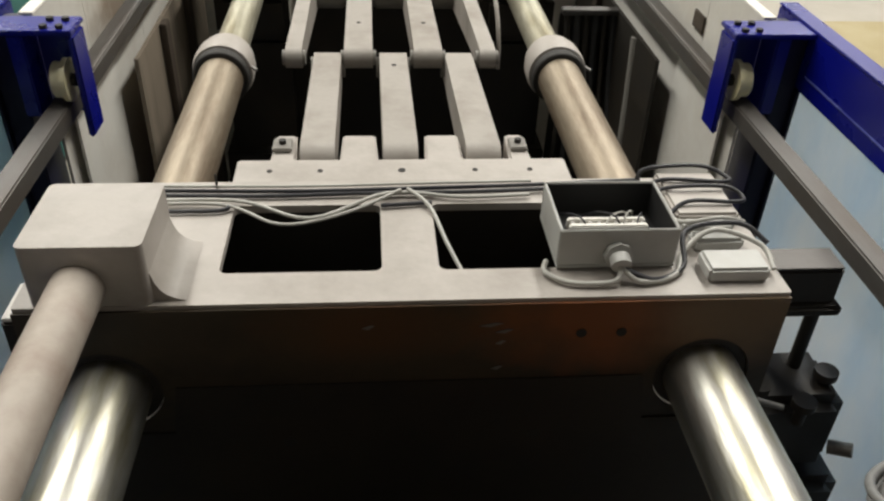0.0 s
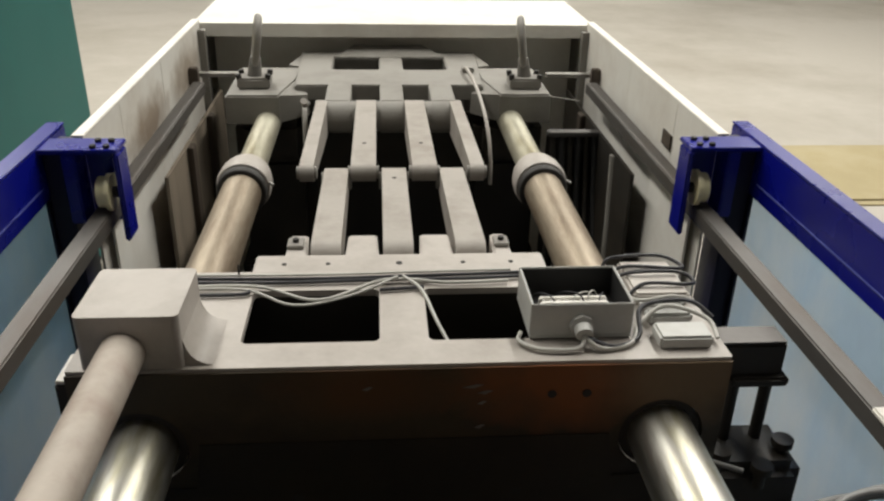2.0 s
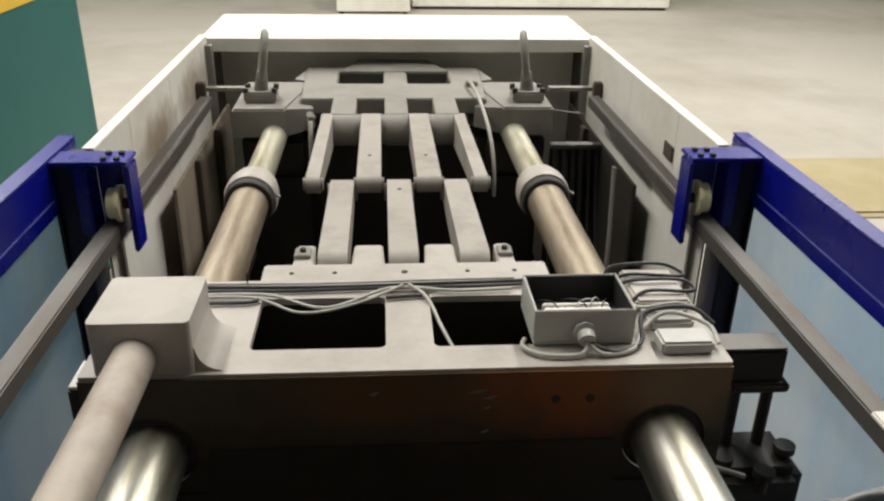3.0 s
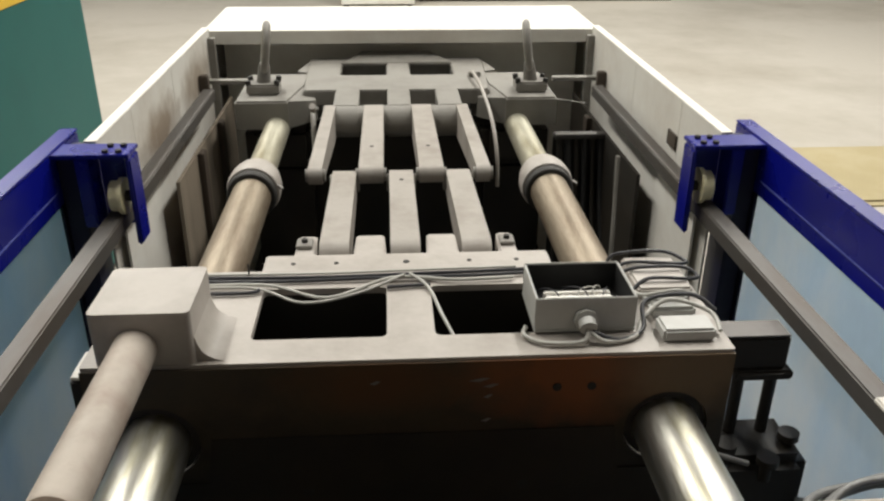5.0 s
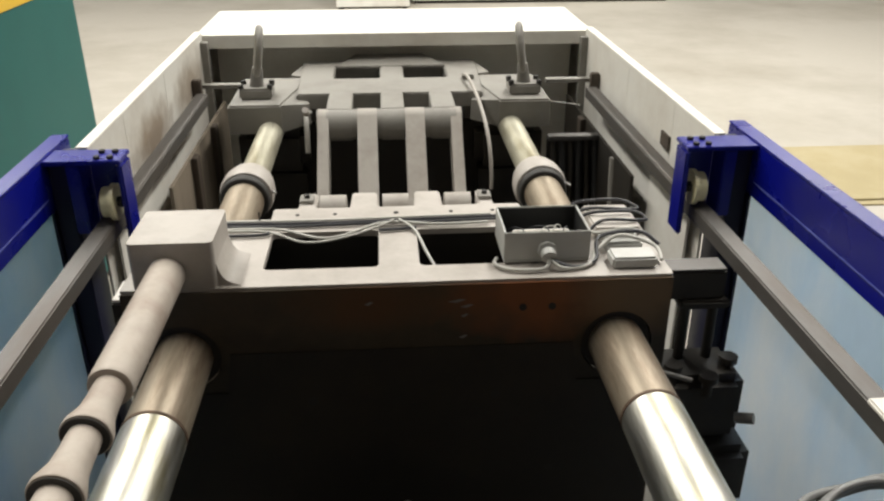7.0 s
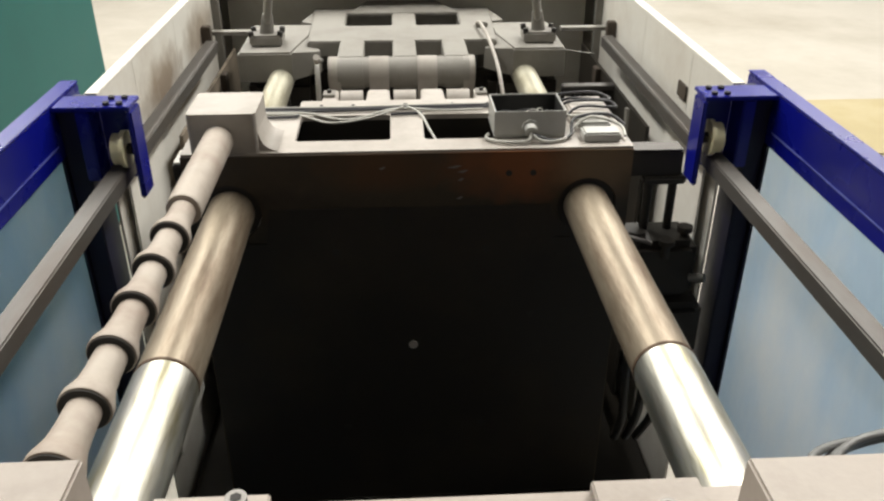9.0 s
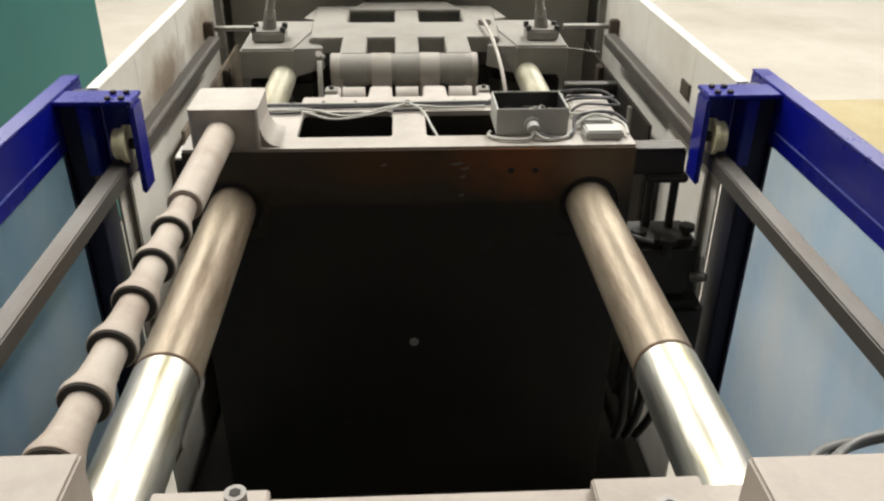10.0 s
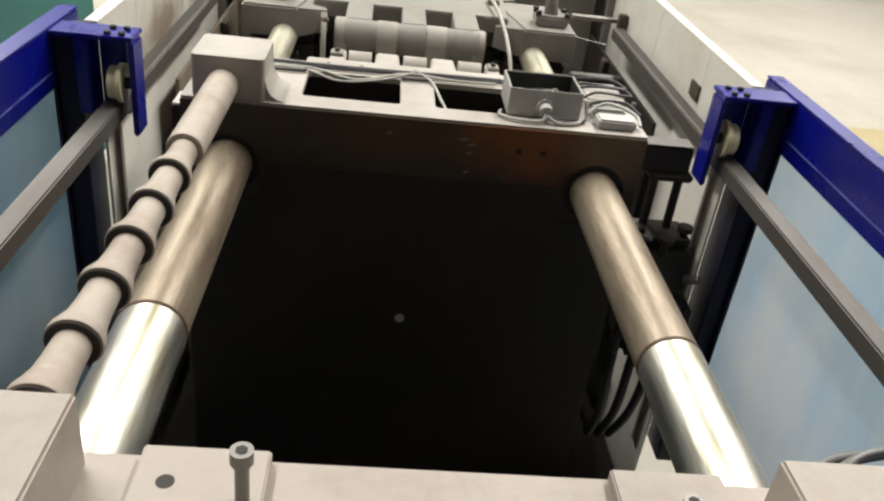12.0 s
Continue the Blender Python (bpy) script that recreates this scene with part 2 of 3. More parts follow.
def plate(bm, outline, holes, lo, hi, place=lambda u, v, w: (u, v, w), bevel=0.0):
    """A slab cut to an outline with holes, from lo to hi across it."""
    edges = []
    for loop in (outline, *holes):
        vs = [bm.verts.new((u, v, 0)) for u, v in loop]
        edges += [bm.edges.new((vs[i], vs[(i + 1) % len(vs)])) for i in range(len(vs))]
    faces = [g for g in bmesh.ops.triangle_fill(bm, use_beauty=True, edges=edges)["geom"] if isinstance(g, bmesh.types.BMFace)]
    top = bmesh.ops.extrude_face_region(bm, geom=faces)["geom"]
    raised = [g for g in top if isinstance(g, bmesh.types.BMVert)]
    lifted = set(raised)
    mine = {v for f in faces for v in f.verts} | lifted
    for v in mine:
        v.co = Vector(place(v.co.x, v.co.y, hi if v in lifted else lo))
    bmesh.ops.recalc_face_normals(bm, faces=bm.faces)
    if bevel:
        sharp = [e for e in bm.edges if len(e.link_faces) == 2 and e.calc_face_angle(0) > 1.0 and e.verts[0] in lifted and e.verts[1] in lifted]
        bmesh.ops.bevel(bm, geom=sharp, offset=bevel, segments=2, affect="EDGES", clamp_overlap=True)
    return bm


def tube(bm, pts, r, seg=8, steps=6):
    """A round cable through points, smoothed."""
    pts = [Vector(p) for p in pts]
    path = []
    for i in range(len(pts) - 1):
        p0, p1, p2, p3 = pts[max(i - 1, 0)], pts[i], pts[i + 1], pts[min(i + 2, len(pts) - 1)]
        for k in range(steps):
            t = k / steps
            path.append(0.5 * ((2 * p1) + (p2 - p0) * t + (2 * p0 - 5 * p1 + 4 * p2 - p3) * t * t + (3 * p1 - p0 - 3 * p2 + p3) * t ** 3))
    path.append(pts[-1])
    rings, side = [], Vector((0.13, 0.21, 0.97))
    for i, p in enumerate(path):
        d = (path[min(i + 1, len(path) - 1)] - path[max(i - 1, 0)]).normalized()
        u = d.cross(side).normalized()
        v = d.cross(u).normalized()
        rings.append([bm.verts.new(p + r * (u * math.cos(2 * math.pi * k / seg) + v * math.sin(2 * math.pi * k / seg))) for k in range(seg)])
    for a, b in zip(rings, rings[1:]):
        for k in range(seg):
            bm.faces.new((a[k], a[(k + 1) % seg], b[(k + 1) % seg], b[k]))
    bm.faces.new(rings[0])
    bm.faces.new(rings[-1])
    bmesh.ops.recalc_face_normals(bm, faces=bm.faces)
    return bm


ORIGIN = {}


def root(name, at, label, category, group="", kind=""):
    """A thing made of parts: an Empty at its base."""
    ob = tagged(new(name), label, category, group, kind)
    ob.location = at
    ORIGIN[ob] = Vector(at)
    return ob


def finish(name, bm, mat, origin):
    bmesh.ops.translate(bm, verts=bm.verts, vec=-Vector(origin))
    me = bpy.data.meshes.new(name)
    bm.to_mesh(me)
    bm.free()
    me.materials.append(mat)
    me.shade_smooth()
    weigh_normals(me)
    return me


def weigh_normals(me, limit=math.cos(radians(50))):
    """Flat faces keep their own normal; only small bevels and turned forms are shaded round."""
    faces = [(p.normal.copy(), p.area ** 2 + 1e-14, tuple(p.vertices)) for p in me.polygons]
    around = collections.defaultdict(list)
    for i, (nrm, area, verts) in enumerate(faces):
        for v in verts:
            around[v].append(i)
    out = []
    for nrm, area, verts in faces:
        for v in verts:
            total = Vector((0, 0, 0))
            for j in around[v]:
                if nrm.dot(faces[j][0]) > limit:
                    total += faces[j][0] * faces[j][1]
            out.append((total if total.length > 0 else nrm).normalized())
    me.normals_split_custom_set(out)


def part(name, bm, mat, parent, label=""):
    """One mesh under a thing or under a part; its coordinates are those of the place."""
    ob = new(name, finish(name, bm, mat, ORIGIN[parent]))
    ob.parent = parent
    ORIGIN[ob] = ORIGIN[parent]
    return tagged(ob, label)


def solid(name, bm, mat, label, category, group="", kind="", at=(0, 0, 0)):
    """A thing or a piece of the setting that is one mesh."""
    ob = new(name, finish(name, bm, mat, at))
    ob.location = at
    ORIGIN[ob] = Vector(at)
    return tagged(ob, label, category, group, kind)


def B():
    return bmesh.new()


# ---------------------------------------------------------------- the hall
def hall():
    solid("floor", box(B(), -9, 11, -1.75, 17, -0.2, 0.0), CONCRETE, "pale concrete workshop floor with worn patches", "floor", kind="structure")
    solid("wall_back", box(B(), -9, 11, 17, 17.2, 0, 7.8), WALLPAINT, "grey painted hall wall", "wall", kind="structure")
    # unseen wall close behind the camera, added to block light from the front
    solid("wall_front_blocker", box(B(), -9, 11, -1.75, -1.55, 0, 7.8), CEILPAINT, "unseen dark wall added to block bounce light", "wall", kind="structure")
    solid("wall_left", box(B(), -9.2, -9, -1.55, 17, 0, 7.8), WALLPAINT, "grey painted hall wall", "wall", kind="structure")
    solid("wall_right", box(B(), 11, 11.2, -1.55, 17, 0, 7.8), WALLPAINT, "grey painted hall wall", "wall", kind="structure")
    # ceiling is out of view, dark only to keep the fill low
    solid("ceiling", box(B(), -9, 11, -1.75, 17, 7.8, 8.0), CEILPAINT, "unseen hall ceiling, kept dark to cut bounce light", "ceiling", kind="structure")
    for x, y, length, width, watts in LIGHTS:
        light = root("ceiling_light", (x, y, CEILING_Z), "long fluorescent ceiling light with a white housing, out of view", "ceiling light", "ceiling lights of the hall")
        part("housing", box(B(), x - width / 2 - 0.03, x + width / 2 + 0.03, y - length / 2 - 0.03, y + length / 2 + 0.03, CEILING_Z - 0.1, CEILING_Z + 0.3, 0.01), WHITE, light)
        part("diffuser", box(B(), x - width / 2, x + width / 2, y - length / 2, y + length / 2, CEILING_Z - 0.13, CEILING_Z - 0.104), GLOW, light, "glowing white diffuser")


def neighbours():
    cab = root("machine_cabinet", (-2.5, 0.7, 0), "tall teal painted machine cabinet beside the moulding machine", "cabinet")
    part("body", box(B(), -3.4, -1.70, -1.5, 3.6, 0.06, 2.3, 0.02), TEAL, cab)
    part("plinth", box(B(), -3.36, -1.74, -1.46, 3.56, 0.0, 0.06), DARK, cab, "black plinth")
    part("yellow_band", box(B(), -1.70, -1.692, -1.45, 3.15, 1.66, 1.92, 0.002), SIGNAL, cab, "yellow painted band")
    far = root("white_cabinet", (2.6, 13.7, 0), "long white cabinet standing on the far floor", "cabinet")
    part("body", box(B(), 0.45, 4.9, 13.3, 14.2, 0.05, 1.3, 0.01), WHITE, far)
    part("plinth", box(B(), 0.50, 4.85, 13.34, 14.16, 0.0, 0.05), DARK, far, "dark plinth")
    crate = root("white_crate", (-0.2, 13.1, 0), "low white crate on the floor beside the cabinet", "crate")
    part("body", box(B(), -0.80, 0.40, 12.85, 13.5, 0.03, 0.8, 0.01), WHITE, crate)
    for x in (-0.76, 0.28):
        part("runner", box(B(), x, x + 0.08, 12.87, 13.48, 0.0, 0.03), DARK, crate, "dark runner")
    board = root("board_stack", (4.2, 4.9, 0), "low stack of yellow boards lying on the floor", "boards")
    for i in range(2):
        part("board", box(B(), 3.2 + 0.09 * i, 5.6 - 0.08 * i, 4.15 + 0.07 * i, 5.45 - 0.08 * i, 0.014 * i, 0.014 * i + 0.012, 0.004), YELLOW, board)


# ---------------------------------------------------------------- the fixed machine
MID = -0.03                       # the machine's middle plane
BAR_X, BAR_R = (-0.423, 0.362), 0.0515
BAR_Z = 1.462
RAIL_X = 0.67


def machine_bed():
    bed = root("machine_bed", (MID, 0.5, 0), "black oily cast machine bed between white guards, darkened for interior shade", "machine bed")
    # the black also carries the shade of the enclosed interior
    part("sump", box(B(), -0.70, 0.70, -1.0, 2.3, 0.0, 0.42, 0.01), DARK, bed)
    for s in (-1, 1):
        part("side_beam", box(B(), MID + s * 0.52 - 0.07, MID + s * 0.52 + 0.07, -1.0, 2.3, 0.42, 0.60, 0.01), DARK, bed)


def tie_bar(x, z):
    bar = root("tie_bar", (x, 0.6, z), "thick steel tie bar with bright and oil-stained lengths", "tie bar", "tie bars")
    part("bright_end", lathe(B(), [(-0.75, BAR_R), (-0.060, BAR_R), (-0.055, BAR_R - 0.001)], (x, z)), CHROME, bar, "bright polished steel")
    part("stained_shaft", lathe(B(), [(-0.0545, BAR_R - 0.0022), (-0.046, BAR_R - 0.0022), (-0.044, BAR_R - 0.0006), (0.97, BAR_R - 0.0006), (0.98, 0.0405)], (x, z)), WORN, bar, "brownish oil-stained steel")
    part("rear_shaft", lathe(B(), [(0.981, 0.040), (1.95, 0.040)], (x, z)), REAR_STEEL, bar, "dull yellowish steel")
    part("seam", lathe(B(), [(-0.0562, BAR_R - 0.002), (-0.0558, BAR_R + 0.0004), (-0.0500, BAR_R + 0.0006), (-0.0490, BAR_R - 0.002)], (x, z)), RUST, bar, "dark rusty seam")
    return bar


def collar(x, z):
    ring = root("tie_bar_collar", (x, 0.97, z), "grey clamp collar on a tie bar", "collar", "tie bar collars")
    part("sleeve", lathe(B(), [(0.945, 0.060), (0.948, 0.068), (0.968, 0.0715), (1.005, 0.070), (1.040, 0.063), (1.070, 0.050), (1.072, 0.046)], (x, z)), PAINT, ring)
    part("lip", lathe(B(), [(0.917, 0.0535), (0.917, 0.060), (0.921, 0.064), (0.942, 0.064), (0.9445, 0.062)], (x, z)), GROOVE, ring, "black greasy lip")
    part("grease_nipple", rod(B(), (x + 0.064, 0.958, z + 0.015), (x + 0.079, 0.944, z + 0.010), 0.004, 10), STEEL, ring)


RP_Z = 1.566
REAR_Y = 1.40
PIVOT_Z, REAR_Z, REAR_PIVOT, FRONT_PIVOT, LONG, SHORT = 1.556, 1.5155, 1.405, 0.355, 0.6105, 0.4403


def rear_platen():
    rp = root("rear_platen", (MID, 1.7, 0.6), "dusty grey cast rear platen with ribbed top and corner blocks", "platen")
    # ribbed top with four pockets and slots for the links
    fingers = [(-0.234, -0.155), (-0.065, 0.009), (0.094, 0.170)]
    outline = [(-0.355, 2.058), (-0.34, 1.585), (-0.234, 1.585)]
    for a, b in fingers:
        outline += [(a, 1.40), (b, 1.40), (b, 1.585)]
        nxt = {-0.155: -0.065, 0.009: 0.094}.get(b)
        if nxt:
            outline += [(nxt, 1.585)]
    outline += [(0.275, 1.585), (0.297, 2.058)]
    holes = [rounded(-0.230, -0.066, 1.79, 1.984, 0.012), rounded(0.018, 0.172, 1.79, 1.984, 0.012)]
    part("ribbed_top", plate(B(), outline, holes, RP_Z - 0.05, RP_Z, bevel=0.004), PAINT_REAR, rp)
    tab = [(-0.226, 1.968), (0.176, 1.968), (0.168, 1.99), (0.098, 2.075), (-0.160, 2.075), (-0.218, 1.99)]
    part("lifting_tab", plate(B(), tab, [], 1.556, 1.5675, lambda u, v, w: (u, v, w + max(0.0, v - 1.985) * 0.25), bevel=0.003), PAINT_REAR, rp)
    # black below the ribbed top, its shade put into the colour
    part("rib", box(B(), -0.34, 0.28, 1.62, 2.05, 0.62, RP_Z - 0.11, 0.006), DARK, rp, "oily casting, darkened for the shade under the top")
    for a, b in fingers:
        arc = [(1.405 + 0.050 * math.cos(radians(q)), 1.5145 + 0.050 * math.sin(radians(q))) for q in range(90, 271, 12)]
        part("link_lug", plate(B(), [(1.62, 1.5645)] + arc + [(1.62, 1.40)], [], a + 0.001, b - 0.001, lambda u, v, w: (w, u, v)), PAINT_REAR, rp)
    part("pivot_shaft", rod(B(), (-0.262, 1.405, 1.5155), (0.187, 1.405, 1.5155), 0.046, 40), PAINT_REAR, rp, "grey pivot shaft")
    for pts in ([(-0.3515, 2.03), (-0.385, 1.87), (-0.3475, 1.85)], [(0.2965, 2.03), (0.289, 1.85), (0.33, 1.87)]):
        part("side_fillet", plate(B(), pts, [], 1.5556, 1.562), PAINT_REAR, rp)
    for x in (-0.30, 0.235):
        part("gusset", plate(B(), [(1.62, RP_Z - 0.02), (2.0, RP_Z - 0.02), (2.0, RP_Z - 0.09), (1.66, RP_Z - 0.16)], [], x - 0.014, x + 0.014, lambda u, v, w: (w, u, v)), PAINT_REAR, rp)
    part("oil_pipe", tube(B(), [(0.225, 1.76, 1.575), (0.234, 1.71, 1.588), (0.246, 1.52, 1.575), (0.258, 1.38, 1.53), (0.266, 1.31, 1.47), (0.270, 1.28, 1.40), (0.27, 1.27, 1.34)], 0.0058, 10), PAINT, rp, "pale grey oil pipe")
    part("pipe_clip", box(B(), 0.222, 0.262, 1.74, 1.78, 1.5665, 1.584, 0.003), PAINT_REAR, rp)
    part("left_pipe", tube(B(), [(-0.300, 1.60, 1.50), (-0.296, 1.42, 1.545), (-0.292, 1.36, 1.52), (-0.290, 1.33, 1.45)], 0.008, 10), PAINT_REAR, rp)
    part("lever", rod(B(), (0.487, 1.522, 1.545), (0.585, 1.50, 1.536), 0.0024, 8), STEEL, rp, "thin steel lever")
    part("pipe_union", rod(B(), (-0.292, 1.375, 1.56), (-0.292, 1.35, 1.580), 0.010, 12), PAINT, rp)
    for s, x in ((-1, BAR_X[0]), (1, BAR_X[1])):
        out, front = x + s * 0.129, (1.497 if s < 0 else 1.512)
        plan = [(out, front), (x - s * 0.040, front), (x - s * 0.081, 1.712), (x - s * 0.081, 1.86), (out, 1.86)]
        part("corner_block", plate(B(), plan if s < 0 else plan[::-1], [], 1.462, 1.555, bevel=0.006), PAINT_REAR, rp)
        # boss and lower blocks: black colour carries the shade beneath the corner
        part("nut_boss", box(B(), x - 0.115, x + 0.115, 1.53, 1.79, 1.31, 1.4615, 0.03), DARK, rp, "oily nut boss, darkened for the shade below the block")
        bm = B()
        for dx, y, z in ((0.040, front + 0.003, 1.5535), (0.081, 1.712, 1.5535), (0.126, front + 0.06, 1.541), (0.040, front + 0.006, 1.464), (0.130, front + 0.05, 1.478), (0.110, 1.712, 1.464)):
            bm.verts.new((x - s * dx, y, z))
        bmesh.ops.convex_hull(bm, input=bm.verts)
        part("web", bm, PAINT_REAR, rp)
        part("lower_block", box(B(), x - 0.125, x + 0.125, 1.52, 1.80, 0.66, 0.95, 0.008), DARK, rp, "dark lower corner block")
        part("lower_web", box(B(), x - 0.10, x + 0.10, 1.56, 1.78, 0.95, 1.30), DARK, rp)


def eye_bolt(x, y, z, lean, tilt):
    eb = root("lifting_eye", (x, y, z), "dusty steel lifting eye on a bolted clamp", "lifting eye", "lifting eyes on the rear platen")
    part("clamp", box(B(), x - 0.052, x + 0.052, y - 0.045, y + 0.045, z, z + 0.035, 0.006), PAINT_REAR, eb, "grey clamp block")
    for dx, dy in ((-0.045, -0.03), (0.045, -0.03), (-0.045, 0.03), (0.045, 0.03)):
        part("clamp_bolt", rod(B(), (x + dx, y + dy, z + 0.03), (x + dx * 1.05, y + dy, z + 0.046), 0.009, 10), GROOVE, eb)
    part("shank", rod(B(), (x, y, z + 0.03), (x + tilt * 0.05, y, z + 0.095), 0.024, 20, 0.017), STEEL, eb)
    bm = B()
    n, k, rr, tr = 36, 12, 0.055, 0.0125
    rings = []
    for i in range(n):
        a = 2 * math.pi * i / n
        rings.append([bm.verts.new((x + tilt * (0.10 + 1.25 * rr * math.sin(a)) + lean * math.cos(a) * rr + tr * math.sin(2 * math.pi * j / k), y + (rr + tr * math.cos(2 * math.pi * j / k)) * math.cos(a),
                                    z + 0.147 + 1.25 * (rr + tr * math.cos(2 * math.pi * j / k)) * math.sin(a))) for j in range(k)])
    for i in range(n):
        for j in range(k):
            bm.faces.new((rings[i][j], rings[(i + 1) % n][j], rings[(i + 1) % n][(j + 1) % k], rings[i][(j + 1) % k]))
    bmesh.ops.recalc_face_normals(bm, faces=bm.faces)
    part("eye", bm, PAINT_REAR, eb)


def side_guard(s):
    g = root("side_guard", (s * 0.73, 1.3, 0), "white sheet-metal side guard with a folded top edge", "machine guard", "side guards")
    part("sheet", box(B(), min(s * 0.715, s * 0.721), max(s * 0.715, s * 0.721), 0.70, 2.02, 0.15, 1.684), GUARD_WHITE if s < 0 else WHITE, g)
    part("top_fold", box(B(), min(s * 0.714, s * 0.742), max(s * 0.714, s * 0.742), 0.70, 2.03, 1.684, 1.689, 0.0015), WHITE, g)
    for y in (0.98, 1.42):
        part("seam_strip", box(B(), min(s * 0.7142, s * 0.7149), max(s * 0.7142, s * 0.7149), y, y + 0.004, 0.9, 1.68), WHITE, g)
    part("corner_post", box(B(), min(s * 0.690, s * 0.7145), max(s * 0.690, s * 0.7145), 1.97, 2.0, 0.3, 1.66), PAINT_REAR, g)
    if s > 0:
        part("hinge_bracket", box(B(), min(s * 0.7085, s * 0.7145), max(s * 0.7085, s * 0.7145), 0.98, 1.05, 1.548, 1.590, 0.002), BROWN, g, "brown hinge bracket")
    part("lower_sheet", box(B(), min(s * 0.694, s * 0.700), max(s * 0.694, s * 0.700), 0.74, 1.055, 0.6, 1.50), WHITE, g)
    # left plate is streaked tan, right plate near black
    part("inner_plate", box(B(), min(s * 0.64, s * 0.65), max(s * 0.64, s * 0.65), 1.06, 1.95, 0.5, 1.45), TAN if s < 0 else DARK, g, "inner plate, streaked tan on the left, black on the right")
    for y in ((1.30, 1.62) if s < 0 else (1.62,)):
        part("stanchion", box(B(), min(s * 0.622, s * 0.6395), max(s * 0.622, s * 0.6395), y, y + 0.05, 0.5, 1.45, 0.003), BROWN, g, "brown vertical stanchion")


def guide_rail(s):
    r = root("guide_rail", (s * RAIL_X, 0.4, 1.507), "dark steel square guide rail for a sliding door", "rail", "door guide rails")
    part("bar", box(B(), s * RAIL_X - 0.020, s * RAIL_X + 0.020, -1.1, 1.70, 1.507, 1.545, 0.003), RAIL_STEEL, r)
    part("end_bolt", rod(B(), (s * RAIL_X, 1.7005, 1.526), (s * RAIL_X, 1.712, 1.526), 0.011, 6), GROOVE, r)
    part("end_stop", box(B(), s * 0.70 - 0.016, s * 0.70 + 0.016, 1.755, 1.790, 1.515, 1.575, 0.004), BROWN, r, "brown end stop")
    if s > 0:
        part("stop_block", box(B(), 0.643, 0.70, -0.265, -0.150, 1.5455, 1.556, 0.003), WHITE, r, "white plastic stop block")
    part("end_bracket", box(B(), min(s * 0.53, s * 0.70), max(s * 0.53, s * 0.70), 1.80, 1.83, 1.535, 1.548), PAINT_REAR, r)


def sliding_door(s):
    d = root("sliding_door", (s * 0.78, -0.2, 0.6), "blue framed sliding guard door with a frosted window", "guard door", "sliding guard doors")

    def b(x0, x1, *rest):
        return box(B(), min(s * x0, s * x1), max(s * x0, s * x1), *rest)
    part("top_beam", b(0.780, 0.796, -1.2, 0.78, 1.567, 1.690, 0.003), BLUE, d)
    part("top_flange", b(0.7785, 0.818, -1.2, 0.78, 1.6905, 1.695, 0.0015), BLUE, d)
    # post and stile have their shade in the dark colour
    part("end_post", b(0.735, 0.779, 0.625, 0.73, 0.62, 1.678, 0.003), SHADED_BLUE, d, "blue end post, its shade painted as dark navy")
    part("stile", b(0.7795, 0.7855, 0.612, 0.73, 0.721, 1.5665), SHADED_BLUE, d)
    # bead carries its highlight as a paler colour
    part("bead", b(0.7770, 0.7798, -1.2, 0.60, 1.6020, 1.6065, 0.001), BEAD_SHINE, d, "ridge painted paler as a highlight")
    part("bottom_beam", b(0.780, 0.80, -1.2, 0.73, 0.62, 0.72, 0.003), BLUE, d)
    part("window", b(0.786, 0.792, -1.2, 0.70, 0.7205, 1.5665), PANE, d, "frosted bluish plastic window")
    hanger = part("hanger", b(0.617, 0.783, 0.60, 0.68, 1.680, 1.690, 0.002), BLUE, d, "blue roller hanger")
    part("inner_plate", b(0.615, 0.627, 0.600, 0.668, 1.478, 1.6795, 0.004), BLUE, hanger)
    part("outer_plate", b(0.706, 0.7345, 0.604, 0.676, 1.52, 1.6795, 0.003), BLUE, hanger)
    part("roller", rod(rod(B(), (s * 0.652, 0.625, 1.587), (s * 0.672, 0.625, 1.587), 0.034, 32), (s * 0.643, 0.625, 1.587), (s * 0.653, 0.625, 1.587), 0.041, 32), BRASS, hanger, "yellowed nylon roller")
    part("back_plate", b(0.650, 0.7055, 0.672, 0.679, 1.50, 1.6795, 0.002), BLUE, hanger)
    part("axle_nut", rod(B(), (s * 0.634, 0.625, 1.587), (s * 0.6428, 0.625, 1.587), 0.013, 6), GROOVE, hanger, "dark axle nut")
    part("guide_block", b(0.6290, 0.648, 0.664, 0.680, 1.590, 1.678, 0.002), WHITE, hanger, "white plastic wiper block")
    for dx in (0.640, 0.668):
        for dy in (0.615, 0.655):
            part("bolt_head", rod(B(), (s * dx, dy, 1.690), (s * dx, dy, 1.697), 0.007, 6), GROOVE, hanger)


def rear_cover():
    c = root("rear_cover", (0, 2.28, 0), "white sheet-metal end cover of the machine", "machine guard")
    part("top_sheet", box(B(), -0.742, 0.742, 2.03, 2.56, 1.670, 1.676, 0.002), WHITE, c)
    part("front_lip", box(B(), -0.742, 0.742, 2.024, 2.0295, 1.628, 1.676), WHITE, c)
    part("inner_wall", box(B(), -0.70, 0.70, 2.20, 2.21, 0.5, 1.669), WHITE, c, "dusty white inner wall")
    part("end_sheet", box(B(), -0.742, 0.742, 2.55, 2.56, 0.1, 1.6695), WHITE, c)
    for s in (-1, 1):
        part("side_sheet", box(B(), min(s * 0.736, s * 0.742), max(s * 0.736, s * 0.742), 2.031, 2.549, 0.1, 1.6695), WHITE, c)


